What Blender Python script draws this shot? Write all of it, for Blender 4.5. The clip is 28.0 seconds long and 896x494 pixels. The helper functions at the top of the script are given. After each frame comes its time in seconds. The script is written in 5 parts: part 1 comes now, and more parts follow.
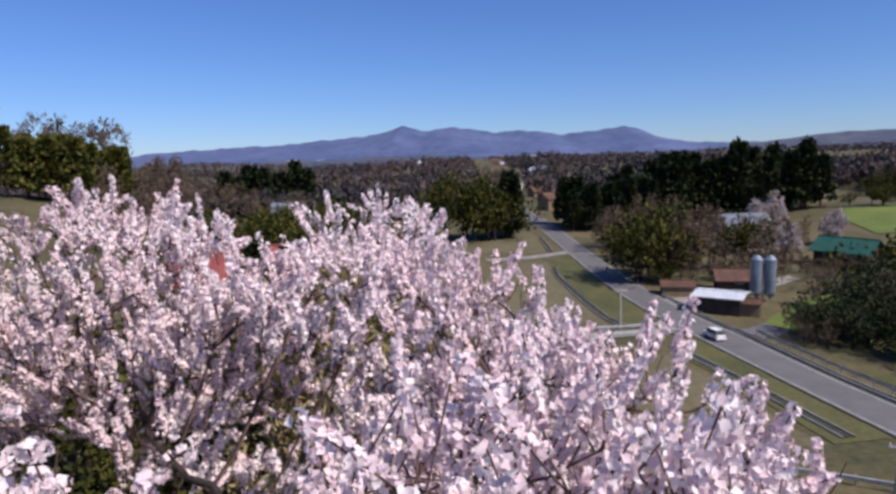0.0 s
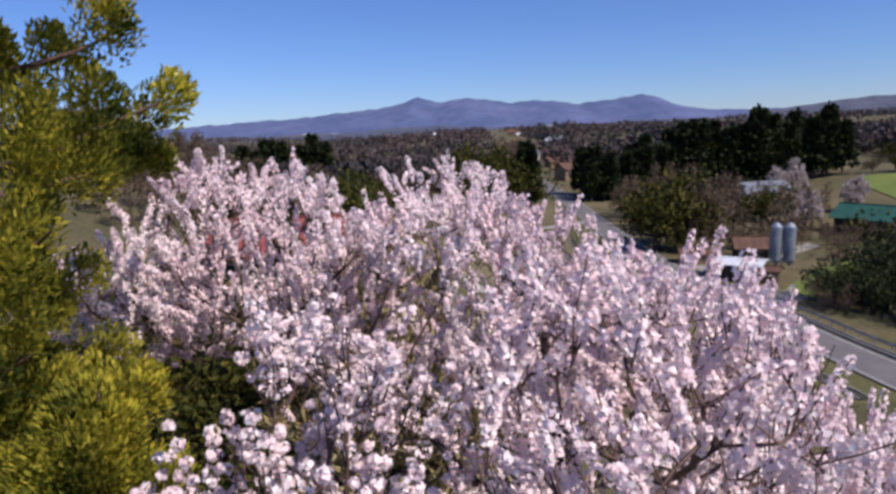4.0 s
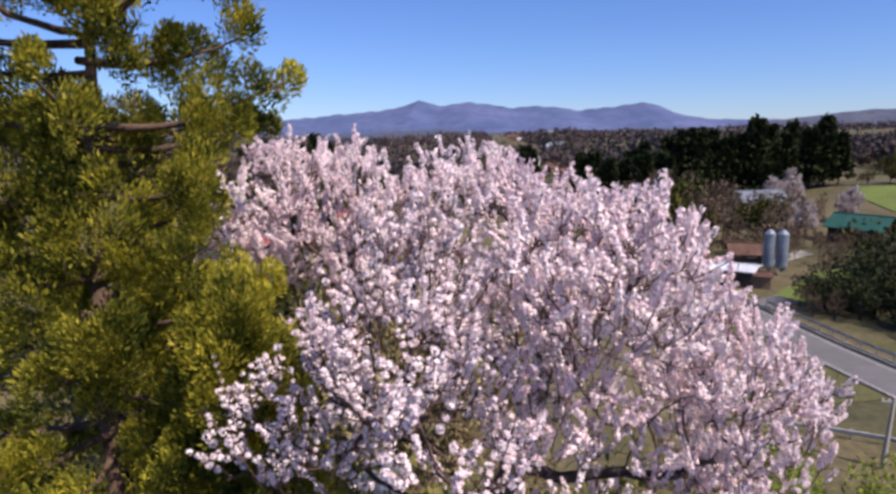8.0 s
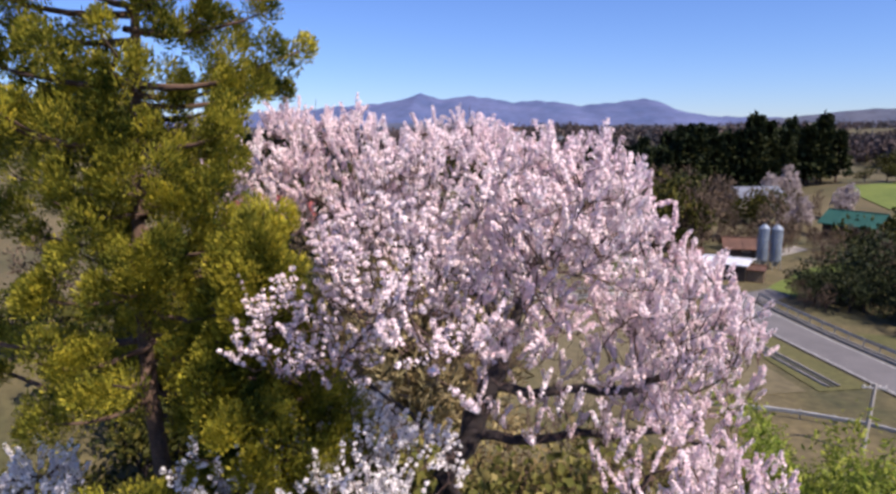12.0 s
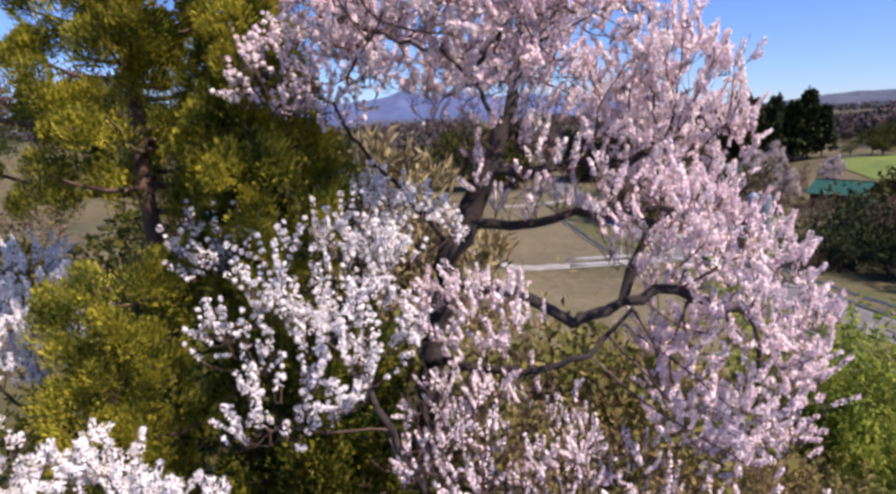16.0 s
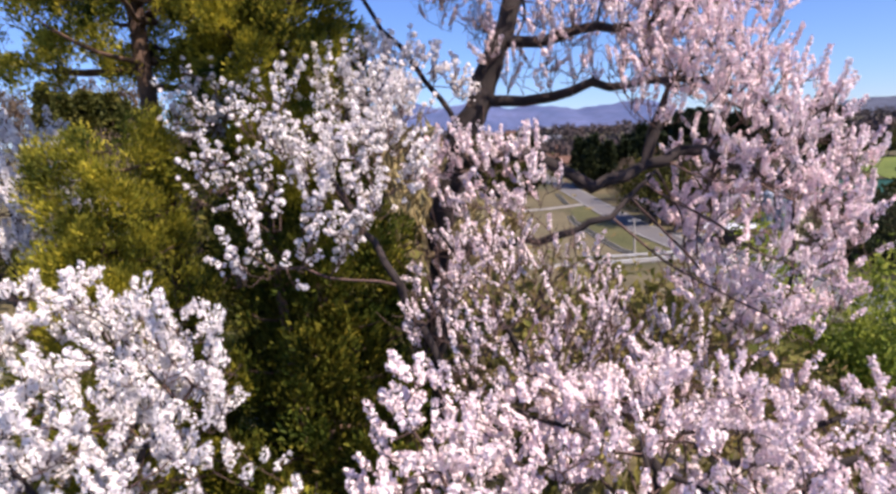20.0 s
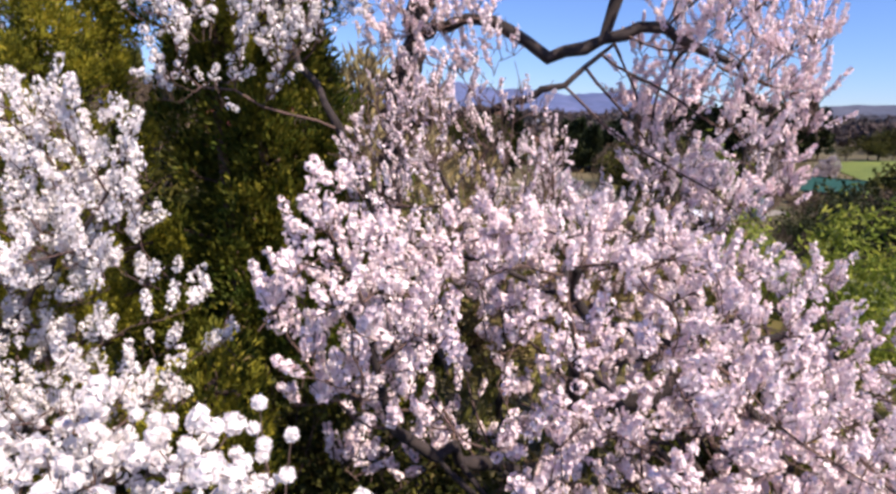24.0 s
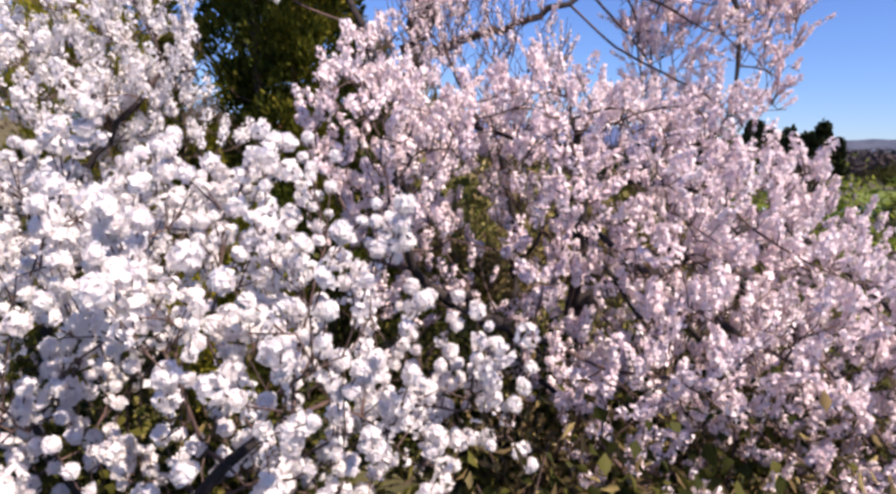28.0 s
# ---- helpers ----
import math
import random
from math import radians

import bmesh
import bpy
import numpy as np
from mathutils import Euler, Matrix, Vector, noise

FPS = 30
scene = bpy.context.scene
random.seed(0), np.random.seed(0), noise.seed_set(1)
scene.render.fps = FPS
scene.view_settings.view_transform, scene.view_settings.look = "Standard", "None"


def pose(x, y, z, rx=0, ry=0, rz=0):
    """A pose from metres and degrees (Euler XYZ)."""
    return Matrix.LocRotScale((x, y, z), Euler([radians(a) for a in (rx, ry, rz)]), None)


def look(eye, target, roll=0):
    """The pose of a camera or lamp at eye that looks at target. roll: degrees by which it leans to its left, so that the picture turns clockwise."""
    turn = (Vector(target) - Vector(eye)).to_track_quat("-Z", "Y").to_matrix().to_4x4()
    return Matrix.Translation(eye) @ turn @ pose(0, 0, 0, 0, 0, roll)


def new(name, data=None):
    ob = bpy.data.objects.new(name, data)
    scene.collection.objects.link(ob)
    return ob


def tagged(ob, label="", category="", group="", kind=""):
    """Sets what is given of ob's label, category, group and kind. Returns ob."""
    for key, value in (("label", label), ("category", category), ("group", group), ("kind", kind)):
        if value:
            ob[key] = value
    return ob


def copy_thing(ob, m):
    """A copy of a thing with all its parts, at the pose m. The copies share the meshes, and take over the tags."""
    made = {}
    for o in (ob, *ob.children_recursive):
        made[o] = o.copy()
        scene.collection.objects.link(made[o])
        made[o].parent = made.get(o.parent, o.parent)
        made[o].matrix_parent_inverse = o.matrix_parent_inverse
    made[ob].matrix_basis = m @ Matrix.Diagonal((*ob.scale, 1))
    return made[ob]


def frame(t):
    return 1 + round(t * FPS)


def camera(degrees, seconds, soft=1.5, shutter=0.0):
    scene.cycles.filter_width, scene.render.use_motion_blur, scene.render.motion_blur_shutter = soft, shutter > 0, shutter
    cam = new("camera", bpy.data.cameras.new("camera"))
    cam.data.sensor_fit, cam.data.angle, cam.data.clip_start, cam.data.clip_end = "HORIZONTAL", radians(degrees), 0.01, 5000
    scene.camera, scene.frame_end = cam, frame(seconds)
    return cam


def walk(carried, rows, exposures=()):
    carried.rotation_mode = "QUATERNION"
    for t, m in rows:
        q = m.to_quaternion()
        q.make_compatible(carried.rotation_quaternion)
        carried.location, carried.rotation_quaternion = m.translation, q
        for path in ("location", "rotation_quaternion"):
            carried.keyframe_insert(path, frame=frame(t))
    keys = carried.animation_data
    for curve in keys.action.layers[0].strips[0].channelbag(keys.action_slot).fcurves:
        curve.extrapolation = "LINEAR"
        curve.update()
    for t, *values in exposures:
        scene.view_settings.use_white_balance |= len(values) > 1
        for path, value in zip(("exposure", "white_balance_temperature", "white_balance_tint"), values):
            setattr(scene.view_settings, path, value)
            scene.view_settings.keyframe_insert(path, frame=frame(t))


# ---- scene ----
cam = camera(69.0, 28.0, soft=2.95)
PATH = [
    (0, (1.493, -2.441, 25.05), (1.432, -0.46, 24.786), -1.5),
    (0.5, (1.308, -2.659, 25.073), (1.283, -0.706, 24.64), 0.1),
    (1, (1.273, -2.868, 25.013), (1.228, -0.94, 24.483), -1.8),
    (1.5, (1.219, -2.931, 25.015), (1.157, -0.98, 24.581), -1.8),
    (2, (1.165, -2.93, 24.995), (1.088, -0.962, 24.649), -2.5),
    (2.5, (1.125, -2.98, 24.988), (1.035, -0.996, 24.757), -3.1),
    (3, (1.107, -3.171, 25.028), (1.031, -1.191, 24.757), -2.9),
    (3.5, (1.051, -3.373, 25.006), (0.961, -1.398, 24.703), -2.3),
    (4, (1.002, -3.663, 25.041), (0.89, -1.696, 24.694), -2.3),
    (4.5, (1.028, -4.066, 25.042), (0.976, -2.105, 24.653), -0.4),
    (6.5, (0.821, -5.145, 24.955), (0.74, -3.186, 24.564), -3.0),
    (7, (0.835, -5.313, 24.94), (0.771, -3.339, 24.629), -3.4),
    (7.5, (0.824, -5.519, 24.901), (0.725, -3.538, 24.649), -0.9),
    (8, (0.784, -5.791, 24.774), (0.677, -3.823, 24.438), -1.0),
    (8.5, (0.798, -6.105, 24.693), (0.704, -4.137, 24.346), -2.2),
    (9, (0.825, -6.408, 24.651), (0.732, -4.444, 24.285), -1.7),
    (9.5, (0.949, -6.673, 24.634), (0.887, -4.705, 24.286), 1.1),
    (10, (1.023, -6.896, 24.598), (0.949, -4.918, 24.313), 0.3),
    (10.5, (1.02, -7.153, 24.518), (0.942, -5.206, 24.065), 1.2),
    (11, (1.031, -7.232, 24.48), (0.962, -5.292, 24.002), 1.6),
    (11.5, (1.019, -7.194, 24.499), (0.931, -5.235, 24.102), 0.9),
    (13.5, (0.871, -6.612, 23.654), (0.763, -4.638, 23.354), -2.1),
    (14, (1.027, -6.759, 23.356), (0.951, -4.766, 23.212), -1.0),
    (14.5, (1.1, -6.895, 22.742), (1.031, -4.902, 22.588), -3.3),
    (15, (1.057, -7.03, 22.329), (0.982, -5.058, 22.004), -2.1),
    (15.5, (0.982, -7.37, 22.03), (0.898, -5.406, 21.659), -2.8),
    (16, (0.903, -7.523, 21.738), (0.826, -5.558, 21.37), -1.9),
    (16.5, (0.809, -7.608, 21.523), (0.721, -5.642, 21.166), -4.2),
    (17, (0.744, -7.617, 21.337), (0.648, -5.647, 21.009), -3.4),
    (17.5, (0.692, -7.605, 21.084), (0.585, -5.637, 20.742), -2.9),
    (18, (0.692, -7.622, 20.87), (0.586, -5.656, 20.515), -1.8),
    (18.5, (0.66, -7.569, 20.726), (0.562, -5.605, 20.361), -4.0),
    (19, (0.637, -7.483, 20.465), (0.518, -5.513, 20.141), -2.6),
    (19.5, (0.753, -7.438, 20.146), (0.638, -5.473, 19.792), -3.1),
    (20, (0.841, -7.39, 20.003), (0.728, -5.42, 19.677), -2.8),
    (20.5, (1.029, -7.377, 19.795), (0.902, -5.407, 19.472), -1.2),
    (21, (1.082, -7.376, 19.642), (0.964, -5.407, 19.311), -0.6),
    (21.5, (1.027, -7.408, 19.557), (0.914, -5.451, 19.16), -4.0),
    (23.5, (1.162, -7.421, 18.974), (1.093, -5.447, 18.657), -1.7),
    (24, (1.223, -7.415, 18.755), (1.169, -5.455, 18.363), 1.4),
    (24.5, (1.205, -7.398, 18.608), (1.149, -5.435, 18.232), 0.7),
    (25, (1.188, -7.384, 18.483), (1.117, -5.419, 18.115), -0.5),
    (25.5, (1.241, -7.358, 18.287), (1.171, -5.39, 17.935), 1.7),
    (26, (1.193, -7.343, 18.131), (1.126, -5.372, 17.802), 0.2),
    (26.5, (1.242, -7.526, 18.054), (1.147, -5.557, 17.718), 0.5),
    (27, (1.291, -7.713, 17.944), (1.23, -5.746, 17.585), 2.5),
    (27.5, (1.29, -7.968, 17.723), (1.2, -5.997, 17.399), 1.0),
    (28, (1.274, -8.265, 17.407), (1.175, -6.289, 17.113), 1.5),
]
walk(cam, [(t, look(eye, target, roll)) for t, eye, target, roll in PATH],
     [(0, 0.06, 6350, 11), (4.5, 0.1, 6500, 14), (8, 0.33, 6600, 15), (11, 0.47, 6750, 16), (14, 0.54, 6550, 15), (17, 0.65, 6800, 18), (21, 0.68, 6850, 17), (25, 0.67, 6900, 16), (28, 0.62, 6900, 16)])

# ---- light ----
SUN_DIR = Vector((0.53, -0.39, 0.755)).normalized()
world = bpy.data.worlds.new("sky")
scene.world = world
world.use_nodes = True
wn, wl = world.node_tree.nodes, world.node_tree.links
wn.clear()
sky = wn.new("ShaderNodeTexSky")
sky.sky_type, sky.sun_disc = "NISHITA", False
sky.sun_elevation = math.asin(SUN_DIR.z)
sky.sun_rotation = math.atan2(SUN_DIR.x, SUN_DIR.y)
sky.air_density, sky.dust_density, sky.ozone_density = 1.0, 0.0, 6.0
bg = wn.new("ShaderNodeBackground")
bg.inputs["Strength"].default_value = 0.08
wo = wn.new("ShaderNodeOutputWorld")
tint = wn.new("ShaderNodeMix")
tint.data_type, tint.blend_type = "RGBA", "MULTIPLY"
tint.inputs[0].default_value = 1.0
tint.inputs[7].default_value = (0.78, 0.94, 1.36, 1)
wl.new(sky.outputs["Color"], tint.inputs[6])
wl.new(tint.outputs[2], bg.inputs["Color"])
wl.new(bg.outputs["Background"], wo.inputs["Surface"])
sun_data = bpy.data.lights.new("sun", "SUN")
sun_data.energy, sun_data.angle, sun_data.color = 5.0, radians(0.53), (1.0, 0.90, 0.79)
sun = new("sun", sun_data)
sun.rotation_mode = "QUATERNION"
sun.rotation_quaternion = (-SUN_DIR).to_track_quat("-Z", "Y")
scene.view_settings.exposure = 0.0


# ---- materials ----
def mix_ramp(nt, fac, stops):
    ramp = nt.nodes.new("ShaderNodeValToRGB")
    el = ramp.color_ramp.elements
    while len(el) < len(stops):
        el.new(0.5)
    for e, (p, c) in zip(el, stops):
        e.position, e.color = p, (*c, 1)
    nt.links.new(fac, ramp.inputs["Fac"])
    return ramp.outputs["Color"]


def noise_tex(nt, scale, detail=4.0, rough=0.55, coord="Object"):
    co = nt.nodes.new("ShaderNodeTexCoord")
    n = nt.nodes.new("ShaderNodeTexNoise")
    n.inputs["Scale"].default_value, n.inputs["Detail"].default_value, n.inputs["Roughness"].default_value = scale, detail, rough
    nt.links.new(co.outputs[coord], n.inputs["Vector"])
    return n.outputs["Fac"]


def blend(nt, a, b, fac, mode="MIX"):
    m = nt.nodes.new("ShaderNodeMix")
    m.data_type, m.blend_type = "RGBA", mode
    for sock, v in ((m.inputs[6], a), (m.inputs[7], b), (m.inputs[0], fac)):
        if isinstance(v, (int, float)):
            sock.default_value = v
        elif isinstance(v, tuple):
            sock.default_value = (*v, 1)
        else:
            nt.links.new(v, sock)
    return m.outputs[2]


def base_mat(name, rough=0.8, metal=0.0):
    m = bpy.data.materials.new(name)
    m.use_nodes = True
    b = m.node_tree.nodes["Principled BSDF"]
    b.inputs["Roughness"].default_value, b.inputs["Metallic"].default_value = rough, metal
    return m, m.node_tree, b


def surface(name, stops, scale=2.0, fine=20.0, rough=0.85, bump=0.3, metal=0.0, coord="Object", spread=0.35, depth=0.02):
    """A solid surface: colour stops over a coarse noise, darkened and lightened by a fine one, with relief."""
    m, nt, b = base_mat(name, rough, metal)
    col = mix_ramp(nt, noise_tex(nt, scale, 5, 0.6, coord), stops)
    f = noise_tex(nt, fine, 4, 0.6, coord)
    grain = mix_ramp(nt, f, [(0.25, (1 - spread,) * 3), (0.75, (1 + spread,) * 3)])
    nt.links.new(blend(nt, col, grain, 1.0, "MULTIPLY"), b.inputs["Base Color"])
    bp = nt.nodes.new("ShaderNodeBump")
    bp.inputs["Strength"].default_value, bp.inputs["Distance"].default_value = bump, depth
    nt.links.new(f, bp.inputs["Height"])
    nt.links.new(bp.outputs["Normal"], b.inputs["Normal"])
    return m


def foliage(name, stops, patch, patch_scale=1.2, through_light=0.35, rough=0.6, coord="Object"):
    """Leaves, petals and needles: each island has a shade of its own, over patches, and lets some light through."""
    m = bpy.data.materials.new(name)
    m.use_nodes = True
    nt = m.node_tree
    b = nt.nodes["Principled BSDF"]
    out = nt.nodes["Material Output"]
    geo = nt.nodes.new("ShaderNodeNewGeometry")
    col = mix_ramp(nt, geo.outputs["Random Per Island"], stops)
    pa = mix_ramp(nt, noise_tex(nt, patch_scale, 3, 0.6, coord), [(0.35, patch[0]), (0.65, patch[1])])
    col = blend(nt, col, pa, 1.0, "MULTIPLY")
    nt.links.new(col, b.inputs["Base Color"])
    b.inputs["Roughness"].default_value = rough
    b.inputs["Specular IOR Level"].default_value = 0.1
    tr = nt.nodes.new("ShaderNodeBsdfTranslucent")
    nt.links.new(col, tr.inputs["Color"])
    mx = nt.nodes.new("ShaderNodeMixShader")
    mx.inputs[0].default_value = through_light
    nt.links.new(b.outputs[0], mx.inputs[1])
    nt.links.new(tr.outputs[0], mx.inputs[2])
    nt.links.new(mx.outputs[0], out.inputs["Surface"])
    return m


M_BARK = surface("cherry_bark", [(0.3, (0.014, 0.010, 0.010)), (0.7, (0.045, 0.033, 0.032))], 6, 60, 0.9, 0.6, spread=0.5, depth=0.01)
M_TWIG = surface("cherry_twig", [(0.3, (0.06, 0.034, 0.03)), (0.7, (0.14, 0.085, 0.07))], 8, 60, 0.8, 0.1)
M_PINK = foliage("pink_petals", [(0.0, (0.92, 0.74, 0.775)), (0.45, (0.955, 0.85, 0.868)), (1.0, (0.98, 0.94, 0.935))], ((0.95, 0.87, 0.89), (1.0, 1.0, 1.0)), 0.9, 0.30)
M_PALE = foliage("pale_petals", [(0.0, (0.88, 0.72, 0.75)), (0.4, (0.94, 0.83, 0.84)), (1.0, (0.97, 0.91, 0.905))], ((0.94, 0.9, 0.92), (1.0, 1.0, 1.0)), 0.9, 0.30)
M_WHITE = foliage("white_petals", [(0.0, (0.86, 0.80, 0.82)), (0.4, (0.94, 0.91, 0.91)), (1.0, (0.96, 0.95, 0.93))], ((0.97, 0.96, 0.96), (1.0, 1.0, 1.0)), 0.9, 0.45)
# Noise patches paint dark gaps and sunlit lumps into the sprays' colour.
M_CYP = foliage("cypress_light_patches", [(0.0, (0.13, 0.15, 0.03)), (0.5, (0.31, 0.32, 0.055)), (1.0, (0.48, 0.44, 0.085))], ((0.17, 0.25, 0.28), (1.7, 1.52, 1.05)), 2.2, 0.45)
# Darker copy of the cypress sprays, with the cherry boughs' shade painted in.
M_CYPD = foliage("painted_shade_spray", [(0.0, (0.05, 0.075, 0.016)), (0.5, (0.12, 0.14, 0.026)), (1.0, (0.24, 0.23, 0.045))], ((0.4, 0.55, 0.5), (1.3, 1.1, 0.8)), 2.0, 0.25)
M_CYPBARK = surface("cypress_bark", [(0.3, (0.06, 0.035, 0.025)), (0.7, (0.16, 0.10, 0.07))], 4, 30, 0.95, 0.5)
M_BAMBOO = foliage("bamboo_leaves", [(0.0, (0.14, 0.20, 0.03)), (0.5, (0.28, 0.34, 0.06)), (1.0, (0.42, 0.46, 0.11))], ((0.7, 0.8, 0.7), (1.1, 1.0, 0.9)), 0.5, 0.4)
M_CULM = surface("bamboo_culm", [(0.3, (0.12, 0.16, 0.04)), (0.7, (0.22, 0.25, 0.07))], 3, 20, 0.5, 0.1)
M_BRUSH = foliage("dry_brush", [(0.0, (0.14, 0.095, 0.05)), (0.5, (0.28, 0.205, 0.10)), (1.0, (0.38, 0.32, 0.14))], ((0.7, 0.7, 0.7), (1.1, 1.1, 1.0)), 0.6, 0.25, 0.85)
M_TAN = foliage("tan_twigs", [(0.0, (0.20, 0.145, 0.08)), (0.5, (0.36, 0.28, 0.16)), (1.0, (0.50, 0.42, 0.24))], ((0.7, 0.75, 0.7), (1.1, 1.1, 1.0)), 0.4, 0.25, 0.85)
M_GRASS = foliage("slope_grass", [(0.0, (0.10, 0.11, 0.03)), (0.5, (0.22, 0.20, 0.06)), (1.0, (0.34, 0.28, 0.12))], ((0.7, 0.8, 0.7), (1.1, 1.0, 1.0)), 0.4, 0.3, 0.8)
M_CEDAR = foliage("cedar_needles", [(0.0, (0.014, 0.022, 0.012)), (0.6, (0.030, 0.040, 0.018)), (1.0, (0.062, 0.066, 0.026))], ((0.7, 0.8, 0.8), (1.2, 1.1, 0.9)), 0.15, 0.1)
M_EVERG = foliage("evergreen_leaves", [(0.0, (0.022, 0.028, 0.009)), (0.6, (0.06, 0.062, 0.016)), (1.0, (0.13, 0.115, 0.03))], ((0.7, 0.8, 0.7), (1.2, 1.1, 0.9)), 0.2, 0.2)
M_CONIF = foliage("conifer_needles", [(0.0, (0.045, 0.05, 0.016)), (0.6, (0.10, 0.10, 0.028)), (1.0, (0.18, 0.16, 0.05))], ((0.7, 0.8, 0.7), (1.2, 1.1, 0.9)), 0.2, 0.2)
M_BARE = foliage("bare_twig_haze", [(0.0, (0.07, 0.05, 0.038)), (0.6, (0.16, 0.118, 0.09)), (1.0, (0.28, 0.215, 0.16))], ((0.75, 0.75, 0.75), (1.1, 1.1, 1.0)), 0.15, 0.15, 0.9)
M_FARPINK = foliage("far_blossom", [(0.0, (0.38, 0.31, 0.30)), (0.6, (0.58, 0.50, 0.49)), (1.0, (0.74, 0.67, 0.66))], ((0.8, 0.8, 0.8), (1.0, 1.0, 1.0)), 0.3, 0.3)
# Stops lie close and pale: distance haze is put into the crowns' colour.
M_FARWOOD = foliage("haze_paled_crowns", [(0.0, (0.062, 0.055, 0.056)), (0.6, (0.088, 0.074, 0.072)), (1.0, (0.115, 0.094, 0.09))], ((0.45, 0.58, 0.68), (1.4, 1.2, 1.15)), 0.018, 0.1, 1.0)
M_GROUND = surface("hillside_earth", [(0.3, (0.045, 0.05, 0.018)), (0.5, (0.095, 0.08, 0.035)), (0.7, (0.14, 0.11, 0.055))], 0.08, 1.5, 0.95, 0.5, spread=0.4, depth=0.1)
M_FIELD = surface("dry_paddy", [(0.3, (0.102, 0.086, 0.044)), (0.7, (0.155, 0.130, 0.072))], 0.12, 1.2, 0.95, 0.4, spread=0.3, depth=0.05)
M_VERGE = surface("grass_verge", [(0.3, (0.057, 0.065, 0.017)), (0.7, (0.109, 0.100, 0.035))], 0.2, 2.0, 0.95, 0.5, spread=0.35, depth=0.05)
M_GREEN = surface("spring_grass", [(0.3, (0.085, 0.125, 0.020)), (0.7, (0.150, 0.190, 0.036))], 0.1, 1.5, 0.95, 0.4, spread=0.3, depth=0.05)
M_SOIL = surface("bare_soil", [(0.3, (0.24, 0.14, 0.08)), (0.7, (0.38, 0.25, 0.15))], 0.3, 2.0, 0.95, 0.4)
M_ROAD = surface("worn_asphalt", [(0.3, (0.11, 0.106, 0.11)), (0.7, (0.16, 0.153, 0.157))], 0.25, 6, 0.9, 0.2, spread=0.15)
M_CONC = surface("weathered_concrete", [(0.3, (0.20, 0.185, 0.17)), (0.7, (0.34, 0.325, 0.30))], 0.6, 8, 0.9, 0.3, spread=0.2)
# Near-black paints the shade of a ditch that isn't cut into the ground.
M_DITCH = surface("ditch_recess_shade", [(0.3, (0.015, 0.018, 0.010)), (0.7, (0.05, 0.05, 0.03))], 0.8, 6, 0.8, 0.3)
M_PAINT = surface("road_paint", [(0.3, (0.20, 0.20, 0.195)), (0.7, (0.42, 0.42, 0.41))], 2, 15, 0.8, 0.1)
M_STEEL = surface("galvanised_steel", [(0.3, (0.30, 0.31, 0.32)), (0.7, (0.44, 0.45, 0.46))], 1.5, 12, 0.55, 0.1, 0.4)
M_SILO = surface("silo_sheet", [(0.3, (0.17, 0.21, 0.27)), (0.7, (0.28, 0.33, 0.39))], 0.5, 5, 0.45, 0.1, 0.3)
M_POLE = surface("pole_concrete", [(0.3, (0.30, 0.28, 0.26)), (0.7, (0.42, 0.40, 0.37))], 0.8, 9, 0.9, 0.2)
M_TINROOF = surface("pale_tin_roof", [(0.3, (0.60, 0.63, 0.68)), (0.7, (0.78, 0.80, 0.84))], 0.6, 6, 0.5, 0.1, 0.2)
M_GREENROOF = surface("green_tin_roof", [(0.3, (0.02, 0.085, 0.065)), (0.7, (0.035, 0.125, 0.095))], 0.4, 5, 0.5, 0.1)
M_REDROOF = surface("red_tin_roof", [(0.3, (0.21, 0.055, 0.05)), (0.7, (0.32, 0.095, 0.085))], 0.5, 6, 0.5, 0.15)
M_BLUEROOF = surface("slate_blue_roof", [(0.3, (0.11, 0.125, 0.16)), (0.7, (0.20, 0.22, 0.27))], 0.5, 6, 0.5, 0.15)
M_BROWNROOF = surface("rust_roof", [(0.3, (0.07, 0.035, 0.024)), (0.7, (0.15, 0.075, 0.05))], 0.5, 6, 0.7, 0.2)
M_WALLDARK = surface("dark_boards", [(0.3, (0.025, 0.02, 0.018)), (0.7, (0.06, 0.046, 0.038))], 1, 10, 0.9, 0.3)
M_WALLPALE = surface("pale_plaster", [(0.3, (0.55, 0.52, 0.47)), (0.7, (0.72, 0.69, 0.64))], 0.7, 8, 0.9, 0.2, spread=0.12)
M_WALLTAN = surface("tan_boards", [(0.3, (0.16, 0.11, 0.07)), (0.7, (0.26, 0.19, 0.12))], 0.8, 8, 0.9, 0.3)
M_GLASS = surface("window_glass", [(0.3, (0.02, 0.025, 0.03)), (0.7, (0.05, 0.06, 0.07))], 1, 5, 0.1, 0.0)
M_CAR = surface("white_car_paint", [(0.3, (0.78, 0.79, 0.80)), (0.7, (0.84, 0.84, 0.84))], 1, 9, 0.3, 0.0, spread=0.03)
M_RUBBER = surface("tyre_rubber", [(0.3, (0.015, 0.015, 0.015)), (0.7, (0.03, 0.03, 0.03))], 3, 20, 0.8, 0.1)
M_RED = surface("red_lamp_lens", [(0.3, (0.4, 0.02, 0.02)), (0.7, (0.5, 0.03, 0.03))], 3, 20, 0.2, 0.0)
# Air haze over the hills is painted as a blue tint.
M_HILL = surface("haze_tinted_hill", [(0.35, (0.048, 0.062, 0.105)), (0.65, (0.075, 0.085, 0.125))], 0.01, 0.06, 1.0, 0.0, spread=0.3)
# Blue of the distance haze is put into the mountain's base colour.
M_MOUNT = surface("haze_blue_mountain", [(0.35, (0.06, 0.09, 0.20)), (0.65, (0.10, 0.125, 0.25))], 0.006, 0.03, 1.0, 0.0, spread=0.25)


# ---- mesh helpers ----
rng = np.random.default_rng(7)


